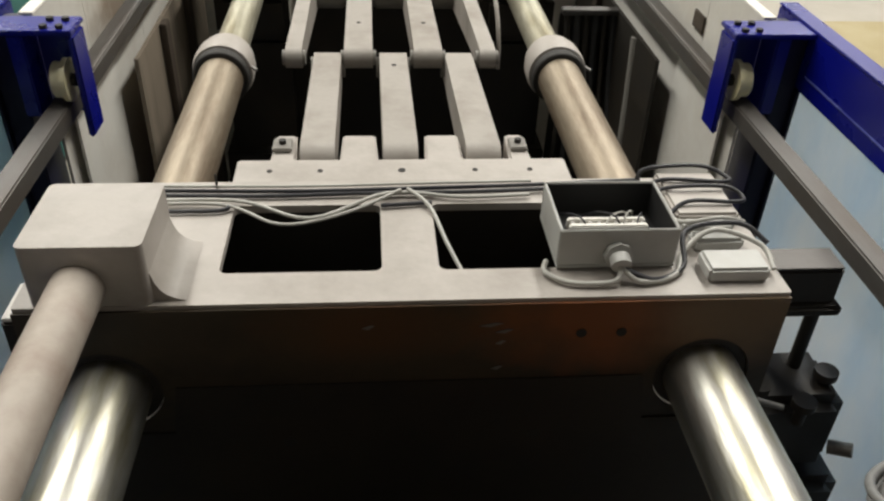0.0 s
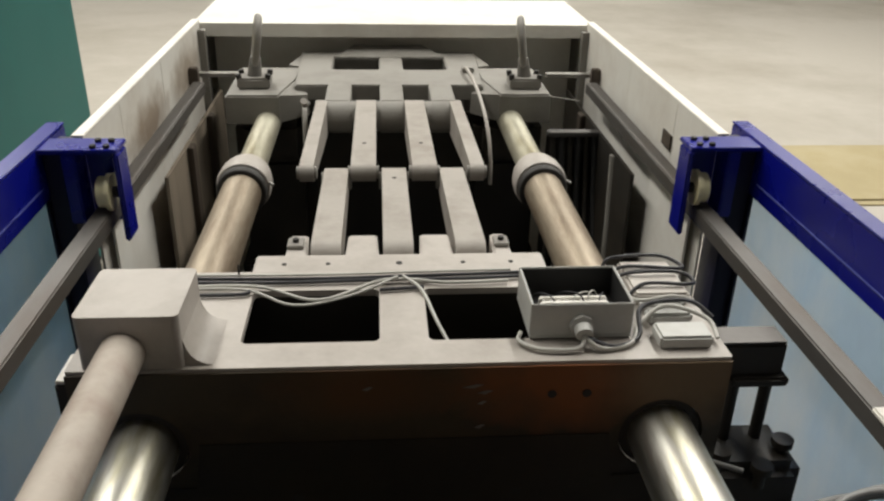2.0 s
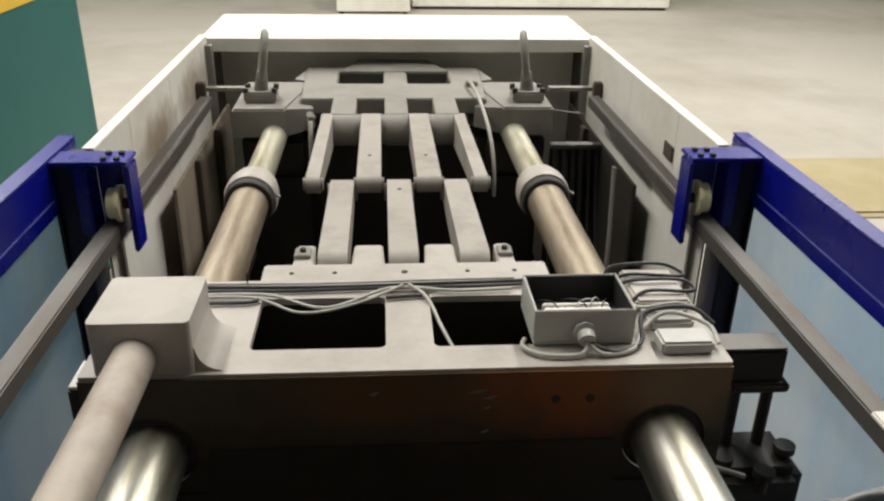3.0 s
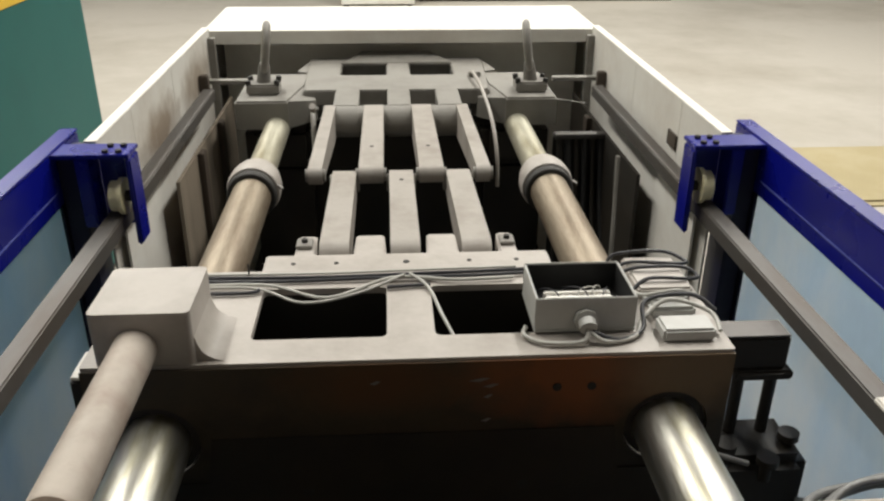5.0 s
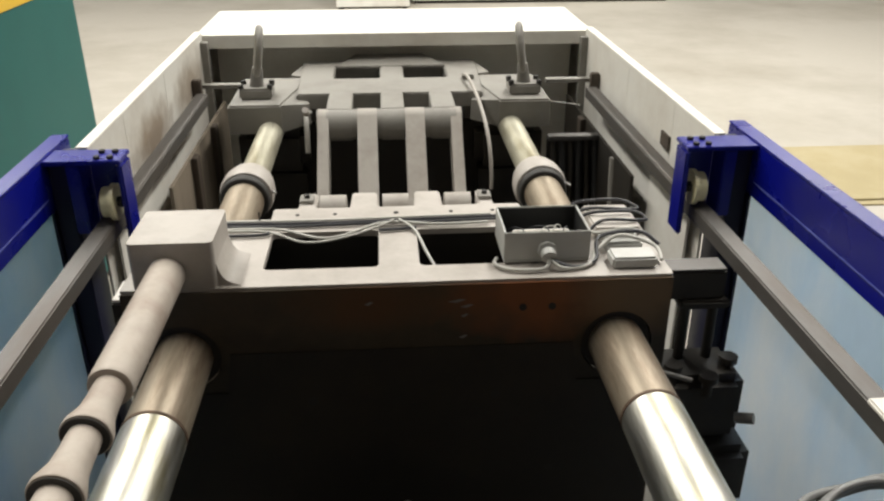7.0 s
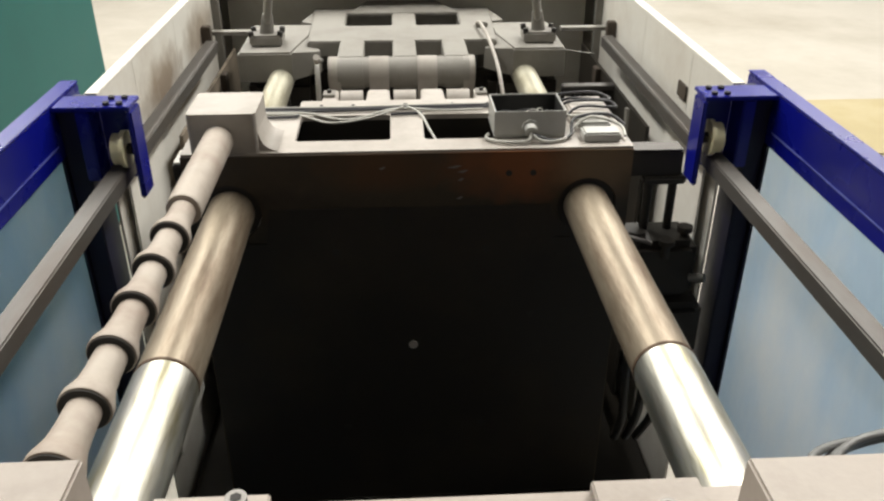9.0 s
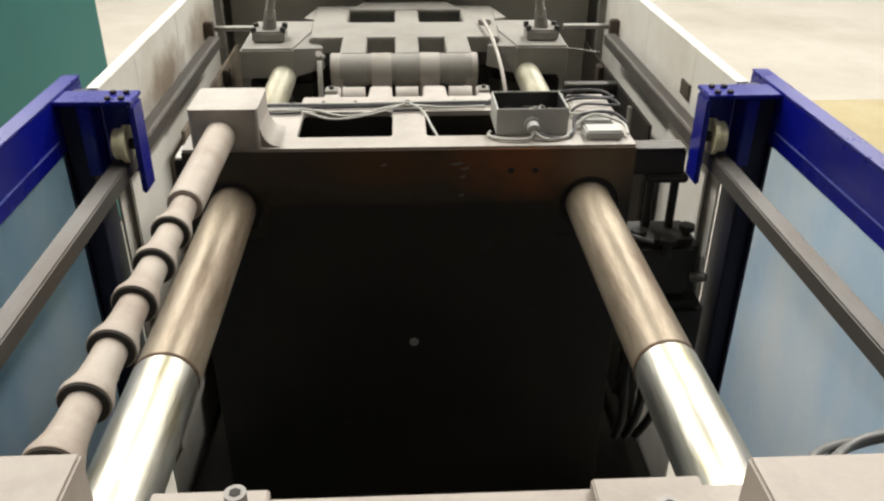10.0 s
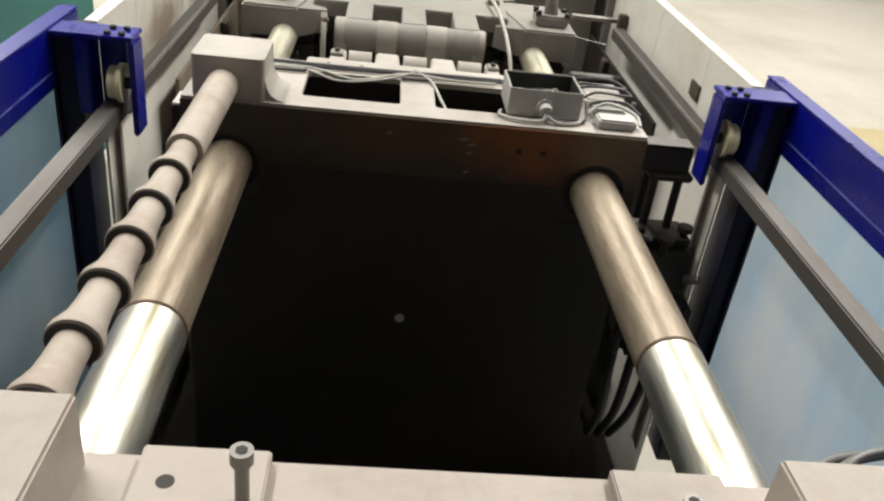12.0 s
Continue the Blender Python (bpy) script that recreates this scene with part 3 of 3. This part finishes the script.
def hose_rack():
    h = root("hose_rack", (0.56, 1.45, 0.5), "black hoses hanging from a dark bracket beside the toggle", "hoses")
    part("bracket", box(B(), 0.475, 0.645, 1.43, 1.47, 1.436, 1.452, 0.003), RAIL, h)
    part("back_plate", box(B(), 0.48, 0.64, 1.48, 1.49, 0.55, 1.43), DARK, h)
    for i in range(6):
        x = 0.492 + 0.028 * i
        part("hose", tube(B(), [(x, 1.445, 1.436), (x + 0.006, 1.42, 1.25), (x - 0.008 + 0.004 * i, 1.38 - 0.01 * i, 0.95), (x, 1.40, 0.6)], 0.010 + 0.002 * (i % 2), 10), RUBBER if i % 2 else DARK, h)
    part("grey_pipe", tube(B(), [(0.645, 1.25, 1.44), (0.647, 1.24, 1.3), (0.645, 1.22, 1.1), (0.64, 1.22, 0.6)], 0.016, 12), PAINT_REAR, h, "grey pipe")


def fixed_platen():
    p = root("fixed_platen", (MID, -0.7, 0.6), "grey painted fixed platen under the camera", "platen")
    part("body", box(B(), -0.52, 0.46, -0.85, -0.455, 0.62, 1.615, 0.004), FIXED_PAINT, p)
    # unseen dark sheet, added so less light bounces onto the moving platen
    part("bounce_cut_face", box(B(), -0.518, 0.458, -0.4545, -0.452, 0.62, 1.606), FACE, p, "unseen inner face, darkened to cut bounce light")
    pads = [(-0.315, -0.195), (0.14, 0.255)]
    for x0, x1 in pads:
        part("pad", box(B(), x0, x1, -0.80, -0.458, 1.6155, 1.630, 0.002), FIXED_PAINT, p)
    part("rod_block", box(B(), -0.62, -0.365, -0.80, -0.475, 1.6155, 1.703, 0.003), FIXED_PAINT, p, "grey block that takes the safety rod")
    part("end_block", box(B(), 0.280, 0.62, -0.80, -0.500, 1.6155, 1.695, 0.003), FIXED_PAINT, p, "grey block")
    for x, y, h in ((-0.213, -0.523, 0.062), (0.205, -0.515, 0.020)):
        s = part("socket_screw", rod(rod(B(), (x, y, 1.625), (x, y, 1.629 + h - 0.016), 0.0065, 14), (x, y, 1.629 + h - 0.014), (x, y, 1.629 + h), 0.0105, 20), STEEL, p, "loose socket-head screw")
        part("socket", rod(B(), (x, y, 1.629 + h), (x, y, 1.6296 + h), 0.0058, 6), GROOVE, s)
    for x, y in ((-0.285, -0.505),):
        part("bolt_hole", rod(B(), (x, y, 1.6295), (x, y, 1.6306), 0.0085, 16), GROOVE, p, "empty bolt hole")


def cable_coil():
    bm = B()
    for i in range(4):
        r = 0.075 + 0.008 * i
        tube(bm, [(0.60 + r * 1.3 * math.cos(a), -0.33 + r * math.sin(a) * 0.8, 1.478 + 0.010 * i + 0.028 * math.sin(a + i)) for a in [j * math.pi / 6 for j in range(13)]], 0.006, 8, 3)
    solid("cable_coil", bm, COIL, "coil of grey cables hanging by the fixed platen", "cable", at=(0, 0, 0))


# ---------------------------------------------------------------- the moving platen
FRONT = -0.084


def moving_platen():
    p = root("moving_platen", (MID, 0.06, 0.66), "grey painted moving platen with a rust-stained face", "platen")
    left, right = -0.515, 0.455
    holes = [rounded(-0.280, -0.071, -0.016, 0.146, 0.011), rounded(0.004, 0.213, -0.016, 0.146, 0.011)]
    part("top_plate", plate(B(), rounded(left, right, FRONT + 0.004, 0.215, 0.004), holes, 1.588, 1.60, bevel=0.003), PAINT, p)
    bores = [[(x + 0.066 * math.cos(2 * math.pi * i / 32), BAR_Z + 0.066 * math.sin(2 * math.pi * i / 32)) for i in range(32)] for x in BAR_X]
    part("face", plate(B(), [(left, 0.60), (right, 0.60), (right, 1.594), (left, 1.594)], bores, FRONT, FRONT + 0.0035, lambda u, v, w: (u, w, v)), FACE, p, "dark oily machined face with rust stains, lower shade painted in")
    # walls and casting are black to put the pocket shade into colour
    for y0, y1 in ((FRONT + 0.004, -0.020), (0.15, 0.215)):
        part("cross_wall", box(B(), -0.352, 0.290, y0, y1, 0.60, 1.5875), DARK, p, "oily casting wall, blackened for the pocket shade")
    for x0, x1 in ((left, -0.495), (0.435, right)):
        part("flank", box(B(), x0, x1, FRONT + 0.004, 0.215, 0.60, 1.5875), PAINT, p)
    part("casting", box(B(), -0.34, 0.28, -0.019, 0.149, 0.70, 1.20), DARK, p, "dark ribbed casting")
    for x in BAR_X:
        part("bush", lathe(B(), [(FRONT + 0.0065, 0.0645), (0.19, 0.0645)], (x, BAR_Z)), GROOVE, p, "black greasy bush")
    # thin black sheet, added to stand in for shade on the lower face
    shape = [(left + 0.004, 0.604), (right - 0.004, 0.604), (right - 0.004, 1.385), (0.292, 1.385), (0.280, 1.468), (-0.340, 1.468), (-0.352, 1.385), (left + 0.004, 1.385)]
    part("face_shade_sheet", plate(B(), shape, [], FRONT - 0.0026, FRONT - 0.0004, lambda u, v, w: (u, w, v)), DARK, p, "black sheet put in for shade on the lower face")
    for x, z in ((-0.20, 1.36), (0.14, 1.36), (-0.20, 0.85), (0.14, 0.85), (0.25, 1.18)):
        part("tapped_hole", rod(B(), (x, FRONT - 0.0036, z), (x, FRONT - 0.002, z), 0.009, 14), GROOVE, p)
    for x, z, q in ((0.066, 1.560, 0.016), (0.084, 1.549, 0.012), (0.080, 1.530, 0.007), (0.078, 1.486, 0.008), (-0.09, 1.56, 0.008)):
        part("chip", plate(B(), [(x - q, z), (x, z - 0.002), (x + q, z + 0.004), (x + 0.3 * q, z + 0.005)], [], FRONT - 0.0009, FRONT - 0.0002, lambda u, v, w: (u, w, v)), STEEL, p, "bare metal chip")
    part("ejector_hole", rod(B(), (MID, FRONT - 0.0042, 1.100), (MID, FRONT - 0.002, 1.100), 0.011, 24), PAINT, p, "pale ejector bush")
    for x in (0.185, 0.238):
        part("bolt_hole", rod(B(), (x, FRONT - 0.0012, 1.544), (x, FRONT + 0.001, 1.544), 0.007, 14), GROOVE, p)
    # the block of the toggle pivots
    lugs = [(-0.248, -0.205), (-0.135, -0.071), (0.006, 0.071), (0.147, 0.184)]
    outline = [(-0.300, 0.2155), (0.240, 0.2155), (0.240, 0.325)]
    for a, b in reversed(lugs):
        outline += [(b, 0.325), (b - 0.004, 0.41), (a + 0.004, 0.41), (a, 0.325)]
    outline += [(-0.300, 0.325)]
    part("toggle_block", plate(B(), outline, [], 1.46, 1.578, bevel=0.004), PAINT, p)
    for x in (-0.245, -0.165, -0.034, 0.085, 0.175):
        part("pin_hole", rod(B(), (x, 0.285, 1.5775), (x, 0.285, 1.5792), 0.0045 if x != -0.034 else 0.006, 12), GROOVE, p)
    for x0, x1 in ((-0.246, -0.214), (0.152, 0.181)):
        keeper = part("pin_keeper", box(B(), x0, x1, 0.345, 0.385, 1.5783, 1.586, 0.002), PAINT_REAR, p, "small bolted pin keeper")
        part("keeper_bolt", rod(B(), ((x0 + x1) / 2, 0.365, 1.586), ((x0 + x1) / 2, 0.365, 1.593), 0.006, 8), GROOVE, keeper)
    # housing and toothed safety rod
    hs = part("rod_housing", plate(B(), rounded(-0.492, -0.348, -0.079, 0.066, 0.010), [], 1.6005, 1.687, bevel=0.008), PAINT, p)
    flare = [(-0.352, 1.650), (-0.3472, 1.640), (-0.3445, 1.628), (-0.3395, 1.617), (-0.332, 1.609), (-0.322, 1.6035), (-0.310, 1.6005), (-0.352, 1.6005)]
    part("housing_flare", plate(B(), flare, [], -0.070, 0.055, lambda u, v, w: (u, w, v)), PAINT, hs)
    ax, az = -0.430, 1.630
    sr = part("safety_rod", lathe(B(), [(-0.077, 0.0315), (-0.405, 0.0315), (-0.412, 0.030), (-0.413, 0.0215)], (ax, az)), ROD, p, "smooth painted sleeve of the safety rod")
    prof = [(-0.4135, 0.0215)]
    for i in range(8):
        e = -0.515 - 0.107 * i
        prof += [(e + 0.066, 0.0225), (e + 0.040, 0.0245), (e + 0.017, 0.0305), (e + 0.011, 0.0325), (e + 0.002, 0.0328), (e, 0.0318), (e - 0.0015, 0.0215)]
    part("toothed_rod", lathe(B(), prof, (ax, az)), ROD, sr, "toothed end with flared rings")
    for i in range(-1, 8):
        e = -0.515 - 0.107 * i
        part("tooth_face", lathe(B(), [(e - 0.0018, 0.0222), (e - 0.0018, 0.0300), (e - 0.0032, 0.0300), (e - 0.0032, 0.0222)], (ax, az)), GROOVE, sr, "dark greasy tooth face")
    part("side_foot", box(B(), -0.535, -0.5155, -0.075, 0.0, 1.50, 1.574, 0.003), DARK, p, "black slide foot")
    part("foot_plate", box(B(), -0.533, -0.5157, -0.073, -0.002, 1.5743, 1.580, 0.001), WHITE, p, "white slide plate")
    # open junction box with terminals
    jb = part("junction_box", box(B(), 0.157, 0.315, -0.022, 0.102, 1.603, 1.607), BOXGREY, p, "open grey junction box")
    for x0, x1, y0, y1 in ((0.157, 0.315, -0.022, -0.0185), (0.157, 0.315, 0.0985, 0.102), (0.157, 0.1605, -0.018, 0.098), (0.3115, 0.315, -0.018, 0.098)):
        part("side", box(B(), x0, x1, y0, y1, 1.6072, 1.662, 0.0012), BOXGREY, jb)
    # black floor sheet stands in for the shade inside the box
    part("shade_lining", box(B(), 0.1608, 0.3112, -0.0182, 0.0982, 1.6073, 1.612), RUBBER, jb, "black sheet for the shade inside the box")
    part("terminal_base", box(B(), 0.176, 0.294, 0.022, 0.060, 1.6125, 1.620, 0.002), RUBBER, jb)
    for y0, y1 in ((0.026, 0.036), (0.042, 0.051)):
        part("terminal_strip", box(B(), 0.182, 0.290, y0, y1, 1.6202, 1.636, 0.002), WHITE, jb, "white terminal strip")
    for q in range(9):
        x = 0.188 + 0.012 * q
        part("terminal_screw", rod(B(), (x, 0.039, 1.6202), (x, 0.039, 1.634), 0.0026, 8), STEEL, jb)
    for q, (x, dx, up) in enumerate(((0.205, -0.020, 0.004), (0.232, 0.030, 0.006), (0.252, -0.026, 0.007), (0.256, 0.018, 0.009), (0.275, 0.014, 0.003))):
        part("wire", tube(B(), [(x, 0.031, 1.634), (x + 0.3 * dx, 0.042, 1.636 + up), (x + dx, 0.060, 1.634 + 0.5 * up), (x + 1.6 * dx, 0.080, 1.618)], 0.0012, 6), CABLE if q % 2 else CABLE_DARK, jb)
    # thin black sheets paint the shade onto the box's inner sides
    for x0, x1, y0, y1 in ((0.1609, 0.3111, -0.0183, -0.0176), (0.1609, 0.3111, 0.0976, 0.0983), (0.1607, 0.1614, -0.017, 0.097), (0.3106, 0.3113, -0.017, 0.097)):
        part("inner_wall", box(B(), x0, x1, y0, y1, 1.6125, 1.659), RUBBER, jb, "black sheet for the shade on the box's inner side")
    part("gland", rod(rod(B(), (0.235, -0.022, 1.625), (0.235, -0.034, 1.627), 0.019, 8), (0.235, -0.034, 1.627), (0.235, -0.048, 1.623), 0.0135, 16), BOXGREY, jb, "cable gland")
    part("switch_box", box(B(), 0.350, 0.432, -0.058, -0.010, 1.6005, 1.622, 0.004), BOXGREY, p, "small grey switch box")
    part("valve_block", box(B(), 0.348, 0.440, 0.075, 0.195, 1.6005, 1.622, 0.004), PAINT, p)
    for i, (y0, y1) in enumerate(((0.012, 0.04), (0.052, 0.07))):
        part("connector", box(B(), 0.352, 0.425, y0, y1, 1.6005, 1.620, 0.005), BOXGREY, p)
    # cables along the top
    runs = [
        ([(-0.460, 0.185, 1.606), (-0.2, 0.178, 1.605), (0.0, 0.182, 1.606), (0.15, 0.188, 1.606), (0.33, 0.20, 1.606)], 0.0045, CABLE_DARK),
        ([(-0.460, 0.172, 1.606), (-0.25, 0.165, 1.605), (-0.1, 0.168, 1.606), (0.08, 0.170, 1.606), (0.20, 0.178, 1.606)], 0.0045, CABLE_DARK),
        ([(-0.460, 0.150, 1.606), (-0.28, 0.152, 1.606), (-0.17, 0.105, 1.604), (-0.06, 0.165, 1.608), (0.05, 0.155, 1.606), (0.15, 0.16, 1.606)], 0.004, CABLE),
        ([(-0.460, 0.196, 1.606), (-0.2, 0.192, 1.605), (0.0, 0.196, 1.606), (0.16, 0.20, 1.606)], 0.003, CABLE),
        ([(-0.460, 0.128, 1.605), (-0.31, 0.126, 1.605), (-0.285, 0.135, 1.606)], 0.0045, CABLE_DARK),
        ([(-0.07, 0.135, 1.605), (-0.03, 0.139, 1.605), (0.004, 0.142, 1.605)], 0.0045, CABLE_DARK),
        ([(-0.460, 0.140, 1.606), (-0.30, 0.142, 1.606), (-0.21, 0.095, 1.601), (-0.12, 0.12, 1.603), (-0.04, 0.168, 1.612)], 0.0035, CABLE),
        ([(-0.03, 0.17, 1.612), (0.0, 0.13, 1.606), (0.02, 0.06, 1.59), (0.04, 0.01, 1.57)], 0.004, CABLE),
        ([(0.235, -0.046, 1.622), (0.225, -0.06, 1.608), (0.17, -0.058, 1.606), (0.14, -0.035, 1.606), (0.145, -0.01, 1.606)], 0.005, CABLE),
        ([(0.235, -0.046, 1.620), (0.26, -0.06, 1.607), (0.31, -0.045, 1.606), (0.335, 0.0, 1.612), (0.38, 0.02, 1.632), (0.44, 0.0, 1.62), (0.445, -0.04, 1.608)], 0.005, CABLE),
        ([(0.24, -0.046, 1.618), (0.28, -0.056, 1.607), (0.325, -0.03, 1.608), (0.345, 0.03, 1.625), (0.42, 0.035, 1.632), (0.455, 0.01, 1.615)], 0.005, CABLE_DARK),
        ([(0.325, 0.20, 1.608), (0.34, 0.20, 1.626), (0.42, 0.20, 1.63), (0.455, 0.185, 1.622), (0.45, 0.165, 1.622), (0.36, 0.165, 1.627), (0.33, 0.17, 1.612)], 0.0045, CABLE_DARK),
        ([(0.33, 0.15, 1.61), (0.36, 0.14, 1.628), (0.44, 0.14, 1.628), (0.462, 0.12, 1.62), (0.44, 0.10, 1.626), (0.37, 0.10, 1.628), (0.335, 0.08, 1.612)], 0.0045, CABLE_DARK),
        ([(0.325, 0.18, 1.61), (0.33, 0.12, 1.616), (0.345, 0.06, 1.62), (0.40, 0.05, 1.632), (0.44, 0.06, 1.618)], 0.004, CABLE),
    ]
    for pts, r, mat in runs:
        part("cable", tube(B(), pts, r * 0.75), mat, p)
    part("cable_tie", box(B(), -0.3125, -0.3095, 0.192, 0.196, 1.601, 1.626, 0.001), GROOVE, p)
    # side arm and hydraulic valve hanging at the flank
    arm = part("side_arm", box(B(), 0.4555, 0.622, 0.06, 0.115, 1.465, 1.528, 0.004), DARK, p, "black side arm")
    part("arm_top", box(B(), 0.4557, 0.620, 0.061, 0.114, 1.5283, 1.532, 0.001), RAIL, arm, "bare steel strip")
    part("arm_cap", box(B(), 0.530, 0.634, 0.050, 0.125, 1.445, 1.4645, 0.005), DARK, arm)
    for x in (0.555, 0.615):
        part("hanging_rod", rod(rod(B(), (x, 0.09, 1.30), (x, 0.09, 1.4645), 0.011, 14), (x, 0.09, 1.45), (x, 0.09, 1.47), 0.017, 12), DARK, arm)
    vb = part("hydraulic_valve", box(B(), 0.49, 0.675, 0.00, 0.14, 1.15, 1.31, 0.02), DARK, p, "black oily hydraulic valve")
    for x, y, z in ((0.52, 0.02, 1.325), (0.585, -0.01, 1.315), (0.648, 0.05, 1.32)):
        part("valve_knob", rod(rod(B(), (x, y, 1.28), (x, y, z), 0.010, 12), (x, y, z), (x, y, z + 0.014), 0.019, 16), DARK, vb)
    part("solenoid", rod(B(), (0.49, -0.03, 1.24), (0.49, 0.06, 1.24), 0.026, 20), DARK, vb)
    part("lower_body", box(B(), 0.54, 0.700, -0.03, 0.13, 0.98, 1.149, 0.02), DARK, vb)
    part("clamp_lever", rod(B(), (0.475, -0.01, 1.345), (0.545, -0.02, 1.325), 0.005, 10), STEEL, vb, "pale steel lever")
    part("fitting", rod(B(), (0.655, -0.01, 1.22), (0.685, -0.03, 1.23), 0.012, 8), STEEL, vb, "steel hose fitting")
    for q in range(3):
        part("hose", tube(B(), [(0.52 + 0.05 * q, -0.03, 1.10), (0.51 + 0.05 * q, -0.06, 0.98), (0.53 + 0.04 * q, -0.02, 0.80), (0.54 + 0.03 * q, 0.05, 0.66)], 0.012, 10), RUBBER, vb, "black rubber hose")
    return p


# ---------------------------------------------------------------- the toggle links
def link(name, x0, x1, length, sign, r0, r1, label, group):
    """A tapered link with round ends; its pivot is the origin and it reaches along y."""
    bm, out = B(), []
    for i in range(17):
        a = math.pi / 2 + math.pi * i / 16
        out.append((r0 * math.cos(a), r0 * math.sin(a)))
    for i in range(17):
        a = -math.pi / 2 + math.pi * i / 16
        out.append((length + r1 * math.cos(a), r0 - r1 + r1 * math.sin(a)))
    plate(bm, out, [], x0, x1, lambda u, v, w: (w, sign * u, v))
    ob = new(name, finish(name, bm, LINK, (0, 0, 0)))
    ORIGIN[ob] = Vector((0, 0, 0))
    tagged(ob, label, "toggle link", group)
    hole = 0.727 if sign < 0 else 0.84
    if x1 - x0 > 0.05 and (sign < 0 or x0 * x1 > 0 and x1 < 0 and x0 > -0.1):
        part("oil_hole", rod(B(), ((x0 + x1) / 2, sign * length * hole, r0 - 0.001), ((x0 + x1) / 2, sign * length * hole, r0 + 0.0008), 0.0055, 10), GROOVE, ob)
    part("pin_boss", rod(B(), (x0 - 0.007, sign * length, r0 - r1), (x1 + 0.007, sign * length, r0 - r1), r1 * 0.72, 24), PAINT_REAR, ob)
    return ob


hall()
neighbours()
machine_bed()
for bx in BAR_X:
    tie_bar(bx, BAR_Z)
    collar(bx, BAR_Z)
rear_platen()
eye_bolt(-0.47, 1.61, 1.5555, -0.15, 0.15)
eye_bolt(0.415, 1.61, 1.5555, 0.17, -0.14)
for side in (-1, 1):
    side_guard(side)
    guide_rail(side)
    sliding_door(side)
rear_cover()
hose_rack()
fixed_platen()
cable_coil()
PLATEN = moving_platen()
REAR_LINKS = [link("rear_link", a, b, LONG, -1, 0.049, 0.022, "grey painted rear toggle link", "rear toggle links") for a, b in ((-0.259, -0.225), (-0.137, -0.077), (0.010, 0.070), (0.150, 0.184))]
FRONT_LINKS = [link("front_link", a, b, SHORT, 1, 0.036, 0.030, "grey painted front toggle link", "front toggle links") for a, b in ((-0.200, -0.143), (-0.063, -0.005), (0.076, 0.134))]

# seconds and the platen's way back from its closed place, in metres
STROKE = [(0.0, 0.0), (5.9, 0.0), (6.1, 0.002), (6.3, 0.012), (6.5, 0.036), (6.65, 0.078), (6.8, 0.140), (7.0, 0.256), (7.1, 0.314), (7.25, 0.394),
          (7.4, 0.466), (7.5, 0.508), (7.7, 0.568), (7.9, 0.602), (8.1, 0.620), (8.4, 0.630), (8.7, 0.631), (12.0, 0.631)]


def toggle(d):
    """Angles of the rear and front links, in degrees, when the platen has gone back by d."""
    rise = PIVOT_Z - REAR_Z
    gap = math.hypot(REAR_PIVOT - FRONT_PIVOT - d, rise)
    c = (LONG ** 2 + gap ** 2 - SHORT ** 2) / (2 * LONG * gap)
    a = math.acos(max(-1, min(1, c)))
    a = a * (0.92 + 0.08 * min(1.0, d / 0.1)) - math.atan2(rise, REAR_PIVOT - FRONT_PIVOT - d)
    k = max(0.0, min(1.0, (d - 0.12) / 0.40))
    a += radians(54) * k * k * (3 - 2 * k)
    jy, jz = REAR_PIVOT - LONG * math.cos(a), -rise - LONG * math.sin(a)
    return math.degrees(a), math.degrees(math.atan2(jz, jy - FRONT_PIVOT - d))


def motions():
    home = PLATEN.location.copy()
    walk(PLATEN, [(t, pose(home.x, home.y + d, home.z)) for t, d in STROKE])
    for ob in REAR_LINKS:
        walk(ob, [(t, pose(0, REAR_PIVOT, REAR_Z, toggle(d)[0])) for t, d in STROKE])
    for ob in FRONT_LINKS:
        walk(ob, [(t, pose(0, FRONT_PIVOT + d, PIVOT_Z, toggle(d)[1])) for t, d in STROKE])


motions()
